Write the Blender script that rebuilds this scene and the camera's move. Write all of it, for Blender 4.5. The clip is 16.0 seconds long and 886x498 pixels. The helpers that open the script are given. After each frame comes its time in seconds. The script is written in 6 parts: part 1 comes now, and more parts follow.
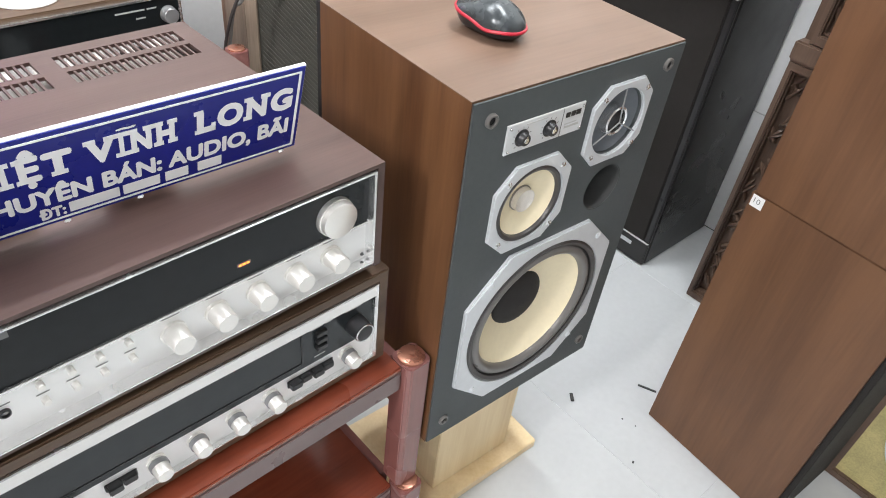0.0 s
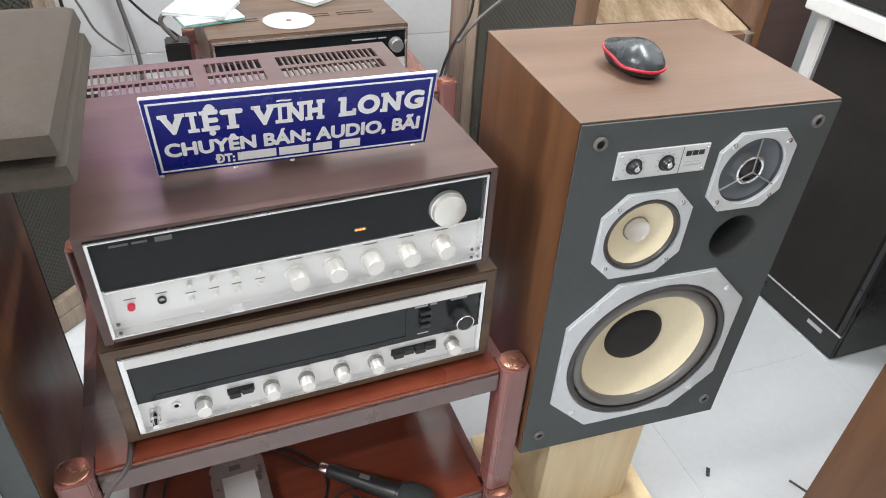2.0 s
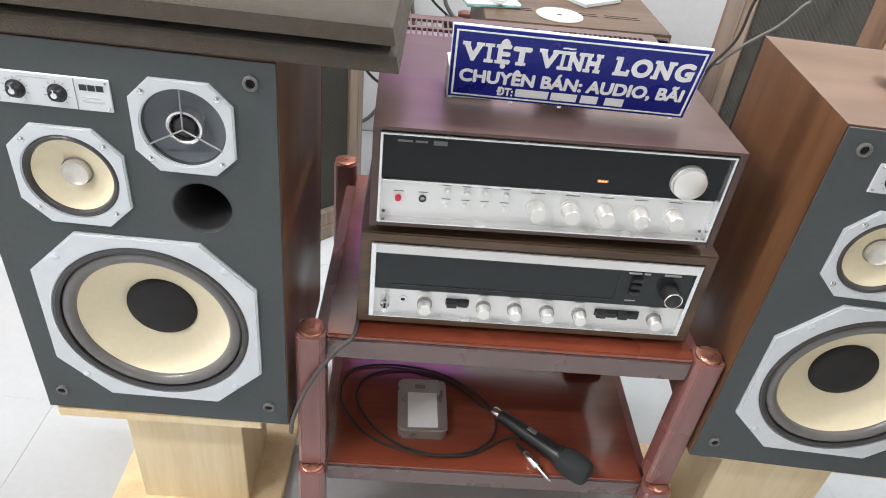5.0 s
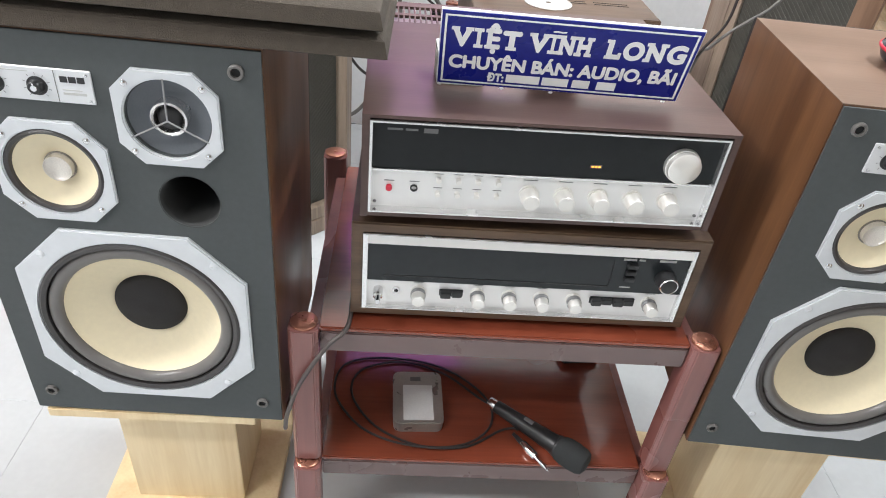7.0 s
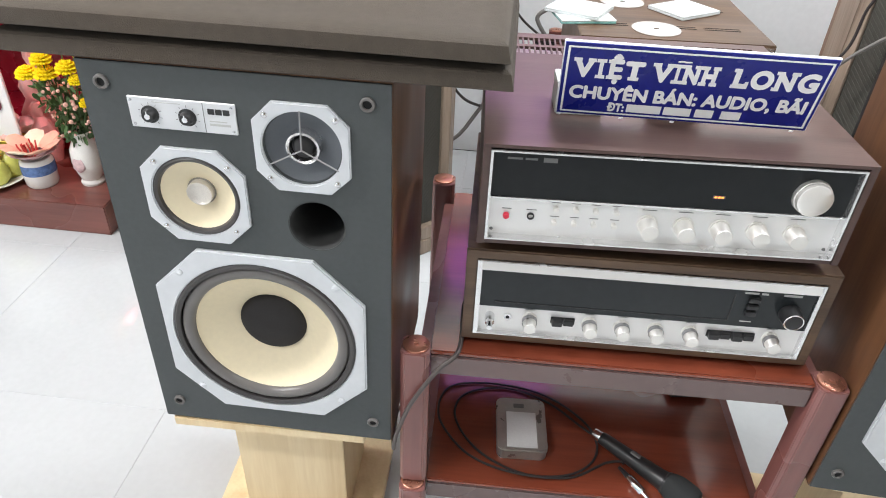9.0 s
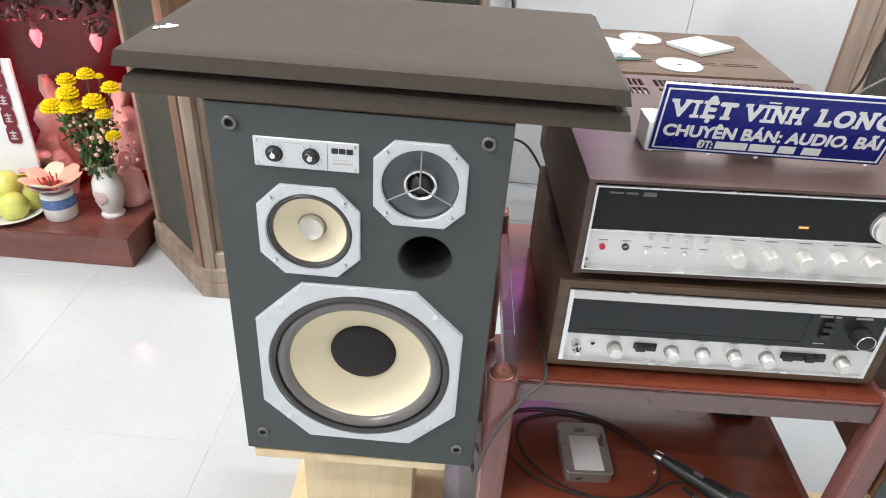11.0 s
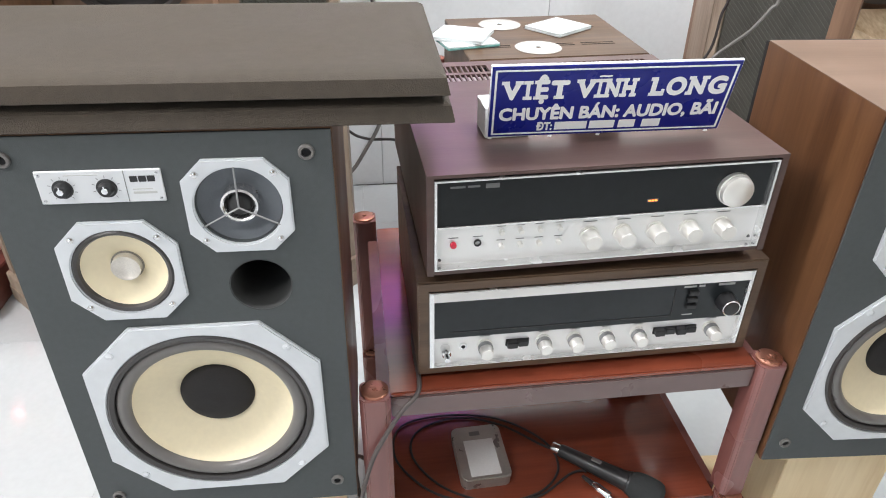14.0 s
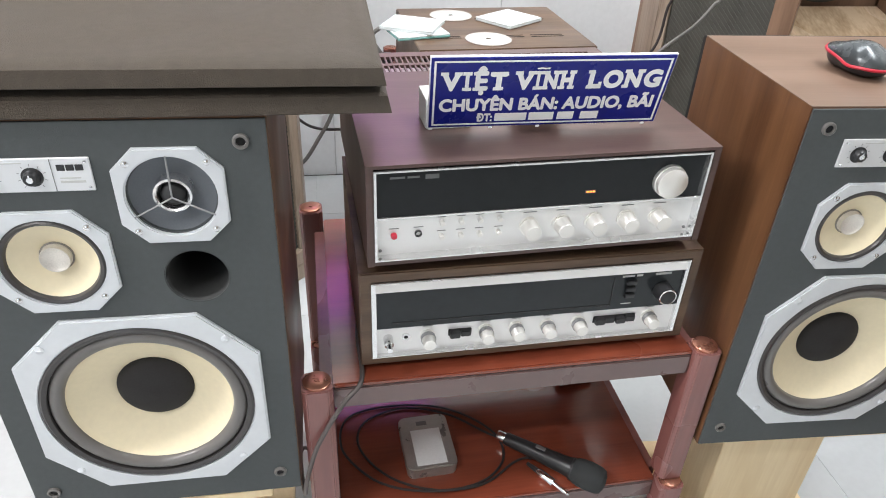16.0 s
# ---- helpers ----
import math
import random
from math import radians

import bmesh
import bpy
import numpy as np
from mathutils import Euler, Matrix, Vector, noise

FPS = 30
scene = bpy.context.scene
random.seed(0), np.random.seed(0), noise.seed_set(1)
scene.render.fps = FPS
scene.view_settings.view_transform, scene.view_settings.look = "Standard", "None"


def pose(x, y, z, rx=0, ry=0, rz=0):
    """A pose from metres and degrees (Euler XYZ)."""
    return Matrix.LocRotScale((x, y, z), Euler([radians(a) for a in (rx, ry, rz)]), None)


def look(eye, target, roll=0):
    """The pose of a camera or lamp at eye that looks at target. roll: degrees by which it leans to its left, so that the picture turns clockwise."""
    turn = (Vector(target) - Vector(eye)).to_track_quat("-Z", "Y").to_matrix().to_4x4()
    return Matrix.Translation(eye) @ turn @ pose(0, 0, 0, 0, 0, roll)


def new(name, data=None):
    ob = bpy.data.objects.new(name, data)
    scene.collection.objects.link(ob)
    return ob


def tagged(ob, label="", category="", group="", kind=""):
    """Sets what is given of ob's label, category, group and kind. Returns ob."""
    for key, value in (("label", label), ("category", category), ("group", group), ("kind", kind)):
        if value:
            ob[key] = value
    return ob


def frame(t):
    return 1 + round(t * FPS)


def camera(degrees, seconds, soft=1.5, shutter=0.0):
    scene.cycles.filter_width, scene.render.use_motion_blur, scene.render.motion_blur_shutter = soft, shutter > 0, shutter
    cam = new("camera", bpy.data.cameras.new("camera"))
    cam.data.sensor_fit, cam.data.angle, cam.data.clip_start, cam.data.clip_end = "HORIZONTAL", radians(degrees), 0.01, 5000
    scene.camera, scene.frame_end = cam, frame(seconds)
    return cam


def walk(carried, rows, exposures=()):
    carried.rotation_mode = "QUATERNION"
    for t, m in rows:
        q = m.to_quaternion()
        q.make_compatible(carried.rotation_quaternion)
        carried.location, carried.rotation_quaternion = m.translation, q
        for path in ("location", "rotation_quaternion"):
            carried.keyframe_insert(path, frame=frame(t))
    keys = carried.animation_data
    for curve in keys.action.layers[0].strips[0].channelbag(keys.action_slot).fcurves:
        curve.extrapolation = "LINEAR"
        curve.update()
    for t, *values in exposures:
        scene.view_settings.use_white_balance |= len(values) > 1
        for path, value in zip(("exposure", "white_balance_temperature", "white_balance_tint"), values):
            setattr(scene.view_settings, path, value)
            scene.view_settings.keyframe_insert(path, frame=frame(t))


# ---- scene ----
cam = camera(65.45, 16.0, soft=1.0)
PATH = [
    (0, (0.0297, -0.0077, 1.2627), (0.9097, 0.8574, 0.2443), 7.34),
    (0.5, (0.0572, -0.0179, 1.2561), (0.8667, 0.9223, 0.2457), 5.21),
    (1, (0.1209, -0.0584, 1.2584), (0.7567, 1.0440, 0.2886), 3.61),
    (1.5, (0.1397, -0.1015, 1.2584), (0.6968, 1.0488, 0.2959), 6.17),
    (2, (0.0948, -0.1715, 1.2719), (0.5715, 1.0214, 0.3181), 3.67),
    (2.5, (0.0674, -0.2412, 1.2623), (0.5124, 0.9519, 0.2935), 4.19),
    (3, (0.0845, -0.2782, 1.2616), (0.4466, 0.9750, 0.3350), 5.05),
    (3.5, (0.0829, -0.2916, 1.2556), (0.2929, 0.9980, 0.3321), 7.20),
    (4, (0.0669, -0.2943, 1.2492), (0.1772, 1.0096, 0.3285), 5.89),
    (4.5, (0.0444, -0.2920, 1.2362), (0.1234, 1.0080, 0.3068), 6.01),
    (5, (0.0197, -0.2915, 1.2292), (0.0811, 1.0051, 0.2937), 6.97),
    (7.5, (0.0198, -0.2844, 1.2166), (0.1026, 1.0037, 0.2712), 6.27),
    (8, (0.0117, -0.2893, 1.2164), (0.0509, 1.0073, 0.2798), 5.55),
    (8.5, (-0.0033, -0.2915, 1.2251), (-0.0409, 1.0239, 0.3151), 3.31),
    (9, (-0.0186, -0.2936, 1.2255), (-0.1402, 1.0142, 0.3118), 2.50),
    (9.5, (-0.0619, -0.3004, 1.2279), (-0.1946, 1.0130, 0.3238), 3.10),
    (9.7, (-0.0830, -0.3069, 1.2331), (-0.2206, 1.0103, 0.3353), 2.71),
    (11.8, (-0.2265, -0.3473, 1.2452), (-0.2387, 1.0082, 0.3953), 4.14),
    (12, (-0.2287, -0.3486, 1.2385), (-0.2562, 1.0021, 0.3812), 4.11),
    (12.5, (-0.2039, -0.3345, 1.2235), (-0.1770, 0.9927, 0.3304), 2.45),
    (13, (-0.1733, -0.3072, 1.2153), (-0.0582, 1.0231, 0.3338), 2.54),
    (13.5, (-0.1360, -0.2854, 1.2169), (-0.0131, 1.0556, 0.3528), 0.97),
    (14, (-0.0985, -0.2755, 1.2214), (0.0400, 1.0716, 0.3693), 0.45),
    (14.5, (-0.0913, -0.2808, 1.2223), (0.0523, 1.0582, 0.3584), 0.55),
    (15, (-0.0830, -0.2813, 1.2218), (0.1065, 1.0410, 0.3411), 1.66),
    (15.5, (-0.0767, -0.2829, 1.2232), (0.1229, 1.0438, 0.3514), 1.80),
    (16, (-0.0741, -0.2809, 1.2226), (0.1548, 1.0439, 0.3551), 2.48),
]
walk(cam, [(t, look(eye, target, roll)) for t, eye, target, roll in PATH])
# ---------------------------------------------------------------- light
world = bpy.data.worlds.new("world")
scene.world = world
world.use_nodes = True
wn = world.node_tree
sky = wn.nodes.new("ShaderNodeTexSky")
sky.sky_type, sky.sun_disc = "NISHITA", False
sky.sun_elevation, sky.sun_rotation = radians(50), radians(200)
wn.links.new(sky.outputs[0], wn.nodes["Background"].inputs[0])
wn.nodes["Background"].inputs[1].default_value = 0.12


def area(name, m, sx, sy, watts, color):
    l = bpy.data.lights.new(name, "AREA")
    l.shape, l.size, l.size_y, l.energy, l.color = "RECTANGLE", sx, sy, watts, color
    ob = new(name, l)
    ob.matrix_world = m
    return ob


COOL = (0.93, 0.97, 1.0)
NEUT = (1.0, 0.985, 1.0)
# west tube follows the shadows; other ceiling lamps and the south light are added
area("tube_light_west", look((-2.05, 0.08, 2.72), (-0.3, 0.35, 0.6)), 0.16, 1.2, 78, NEUT)
# unseen fill for the left-hand fronts and floor
area("tube_light_middle", pose(-1.7, -0.95, 2.86), 1.2, 0.12, 45, NEUT)
# unseen fill for the back wall and the horns
area("tube_light_north", pose(0.25, 1.25, 2.86), 1.2, 0.12, 37, COOL)
# unseen fill for the right-hand floor
area("tube_light_east", pose(1.15, 0.55, 2.86, 0, 0, 90), 1.2, 0.12, 53, COOL)
# unseen fill through an assumed opening behind the camera
area("shop_front_daylight", look((-2.1, -3.3, 1.5), (-2.1, 0.0, 1.2)), 1.9, 2.3, 14, COOL)


# ---------------------------------------------------------------- materials
def mat(name, color=(0.8, 0.8, 0.8), rough=0.5, metal=0.0, var=0.0, scale=20.0, bump=0.0, bscale=200.0, coat=0.0, spec=0.5, rvar=0.1):
    """Principled surface with two scales of tone variation, uneven gloss and fine relief."""
    m = bpy.data.materials.new(name)
    m.use_nodes = True
    nt = m.node_tree
    b = nt.nodes["Principled BSDF"]
    b.inputs["Base Color"].default_value = (*color, 1)
    b.inputs["Roughness"].default_value = rough
    b.inputs["Metallic"].default_value = metal
    b.inputs["Coat Weight"].default_value = coat
    b.inputs["Specular IOR Level"].default_value = spec
    b.inputs["Coat Roughness"].default_value = 0.12
    tc = nt.nodes.new("ShaderNodeTexCoord")
    if var > 0:
        n1 = nt.nodes.new("ShaderNodeTexNoise")
        n1.inputs["Scale"].default_value, n1.inputs["Detail"].default_value = scale, 6
        n2 = nt.nodes.new("ShaderNodeTexNoise")
        n2.inputs["Scale"].default_value, n2.inputs["Detail"].default_value = scale * 14, 3
        mx = nt.nodes.new("ShaderNodeMath")
        mx.operation = "ADD"
        mr = nt.nodes.new("ShaderNodeMapRange")
        mr.inputs[1].default_value, mr.inputs[2].default_value = 0.7, 1.3
        mr.inputs[3].default_value, mr.inputs[4].default_value = 1 - var, 1 + var
        mul = nt.nodes.new("ShaderNodeVectorMath")
        mul.operation = "SCALE"
        mul.inputs[0].default_value = color
        for n in (n1, n2):
            nt.links.new(tc.outputs["Object"], n.inputs["Vector"])
        nt.links.new(n1.outputs[0], mx.inputs[0])
        nt.links.new(n2.outputs[0], mx.inputs[1])
        nt.links.new(mx.outputs[0], mr.inputs[0])
        nt.links.new(mr.outputs[0], mul.inputs["Scale"])
        nt.links.new(mul.outputs[0], b.inputs["Base Color"])
        rr = nt.nodes.new("ShaderNodeMapRange")
        rr.inputs[1].default_value, rr.inputs[2].default_value = 0.3, 0.7
        rr.inputs[3].default_value, rr.inputs[4].default_value = max(0.02, rough - rvar), min(1, rough + rvar)
        nt.links.new(n1.outputs[0], rr.inputs[0])
        nt.links.new(rr.outputs[0], b.inputs["Roughness"])
    if bump > 0:
        nb = nt.nodes.new("ShaderNodeTexNoise")
        nb.inputs["Scale"].default_value, nb.inputs["Detail"].default_value = bscale, 3
        bp = nt.nodes.new("ShaderNodeBump")
        bp.inputs["Strength"].default_value, bp.inputs["Distance"].default_value = bump, 0.001
        nt.links.new(tc.outputs["Object"], nb.inputs["Vector"])
        nt.links.new(nb.outputs[0], bp.inputs["Height"])
        nt.links.new(bp.outputs[0], b.inputs["Normal"])
    return m


def wood(name, dark, light, along="Z", scale=1.0, rough=0.4, contrast=1.0, coat=0.0, bump=0.15, varied=False):
    """Long-grained wood: broad figure, fine pores and uneven gloss, with the grain along one axis of the object."""
    m = bpy.data.materials.new(name)
    m.use_nodes = True
    nt = m.node_tree
    b = nt.nodes["Principled BSDF"]
    b.inputs["Coat Weight"].default_value, b.inputs["Coat Roughness"].default_value = coat, 0.1
    tc = nt.nodes.new("ShaderNodeTexCoord")
    mp = nt.nodes.new("ShaderNodeMapping")
    sc = [26 * scale] * 3
    sc["XYZ".index(along)] = 1.7 * scale
    mp.inputs["Scale"].default_value = sc
    nt.links.new(tc.outputs["Object"], mp.inputs["Vector"])
    if varied:
        oi = nt.nodes.new("ShaderNodeObjectInfo")
        cb = nt.nodes.new("ShaderNodeVectorMath")
        cb.operation = "MULTIPLY_ADD"
        cb.inputs[1].default_value = (1, 1, 1)
        nt.links.new(mp.outputs[0], cb.inputs[0])
        nt.links.new(oi.outputs["Random"], cb.inputs[2])
        vec = cb.outputs[0]
    else:
        vec = mp.outputs[0]
    n1 = nt.nodes.new("ShaderNodeTexNoise")
    n1.inputs["Scale"].default_value, n1.inputs["Detail"].default_value, n1.inputs["Distortion"].default_value = 1.0, 5, 0.15
    n2 = nt.nodes.new("ShaderNodeTexNoise")
    n2.inputs["Scale"].default_value, n2.inputs["Detail"].default_value = 9.0, 4
    n3 = nt.nodes.new("ShaderNodeTexNoise")
    n3.inputs["Scale"].default_value, n3.inputs["Detail"].default_value = 5.0, 2
    nt.links.new(vec, n1.inputs["Vector"])
    nt.links.new(vec, n2.inputs["Vector"])
    nt.links.new(tc.outputs["Object"], n3.inputs["Vector"])
    add = nt.nodes.new("ShaderNodeMath")
    add.operation = "MULTIPLY_ADD"
    add.inputs[1].default_value = 0.35
    nt.links.new(n2.outputs[0], add.inputs[0])
    nt.links.new(n1.outputs[0], add.inputs[2])
    add2 = nt.nodes.new("ShaderNodeMath")
    add2.operation = "MULTIPLY_ADD"
    add2.inputs[1].default_value = 0.3
    nt.links.new(n3.outputs[0], add2.inputs[0])
    nt.links.new(add.outputs[0], add2.inputs[2])
    ramp = nt.nodes.new("ShaderNodeValToRGB")
    mid = 0.82
    ramp.color_ramp.elements[0].position, ramp.color_ramp.elements[1].position = mid - 0.22 / contrast, mid + 0.22 / contrast
    ramp.color_ramp.elements[0].color, ramp.color_ramp.elements[1].color = (*dark, 1), (*light, 1)
    nt.links.new(add2.outputs[0], ramp.inputs[0])
    nt.links.new(ramp.outputs[0], b.inputs["Base Color"])
    rr = nt.nodes.new("ShaderNodeMapRange")
    rr.inputs[1].default_value, rr.inputs[2].default_value = 0.3, 0.7
    rr.inputs[3].default_value, rr.inputs[4].default_value = rough - 0.08, rough + 0.1
    nt.links.new(n3.outputs[0], rr.inputs[0])
    nt.links.new(rr.outputs[0], b.inputs["Roughness"])
    bp = nt.nodes.new("ShaderNodeBump")
    bp.inputs["Strength"].default_value, bp.inputs["Distance"].default_value = bump, 0.0006
    nt.links.new(n2.outputs[0], bp.inputs["Height"])
    nt.links.new(bp.outputs[0], b.inputs["Normal"])
    return m


def brushed(name, color, rough=0.3, along="X"):
    """Brushed aluminium."""
    m = bpy.data.materials.new(name)
    m.use_nodes = True
    nt = m.node_tree
    b = nt.nodes["Principled BSDF"]
    b.inputs["Metallic"].default_value = 0.45
    b.inputs["Base Color"].default_value = (*color, 1)
    tc = nt.nodes.new("ShaderNodeTexCoord")
    mp = nt.nodes.new("ShaderNodeMapping")
    sc = [900, 900, 900]
    sc["XYZ".index(along)] = 12
    mp.inputs["Scale"].default_value = sc
    n = nt.nodes.new("ShaderNodeTexNoise")
    n.inputs["Scale"].default_value, n.inputs["Detail"].default_value = 1.0, 3
    nt.links.new(tc.outputs["Object"], mp.inputs["Vector"])
    nt.links.new(mp.outputs[0], n.inputs["Vector"])
    rr = nt.nodes.new("ShaderNodeMapRange")
    rr.inputs[3].default_value, rr.inputs[4].default_value = rough - 0.06, rough + 0.08
    nt.links.new(n.outputs[0], rr.inputs[0])
    nt.links.new(rr.outputs[0], b.inputs["Roughness"])
    bp = nt.nodes.new("ShaderNodeBump")
    bp.inputs["Strength"].default_value, bp.inputs["Distance"].default_value = 0.03, 0.0002
    nt.links.new(n.outputs[0], bp.inputs["Height"])
    nt.links.new(bp.outputs[0], b.inputs["Normal"])
    return m


def glow(name, color, strength):
    m = bpy.data.materials.new(name)
    m.use_nodes = True
    b = m.node_tree.nodes["Principled BSDF"]
    b.inputs["Base Color"].default_value = (*color, 1)
    b.inputs["Emission Color"].default_value = (*color, 1)
    b.inputs["Emission Strength"].default_value = strength
    return m


def cloth(name, color, size=0.0016):
    """Woven cloth with a visible thread."""
    m = mat(name, color, 0.92, 0, 0.12, 6.0)
    nt = m.node_tree
    tc = nt.nodes.new("ShaderNodeTexCoord")
    ck = nt.nodes.new("ShaderNodeTexVoronoi")
    ck.inputs["Scale"].default_value = 1 / size
    bp = nt.nodes.new("ShaderNodeBump")
    bp.inputs["Strength"].default_value, bp.inputs["Distance"].default_value = 0.5, 0.0008
    nt.links.new(tc.outputs["Object"], ck.inputs["Vector"])
    nt.links.new(ck.outputs[0], bp.inputs["Height"])
    nt.links.new(bp.outputs[0], nt.nodes["Principled BSDF"].inputs["Normal"])
    return m


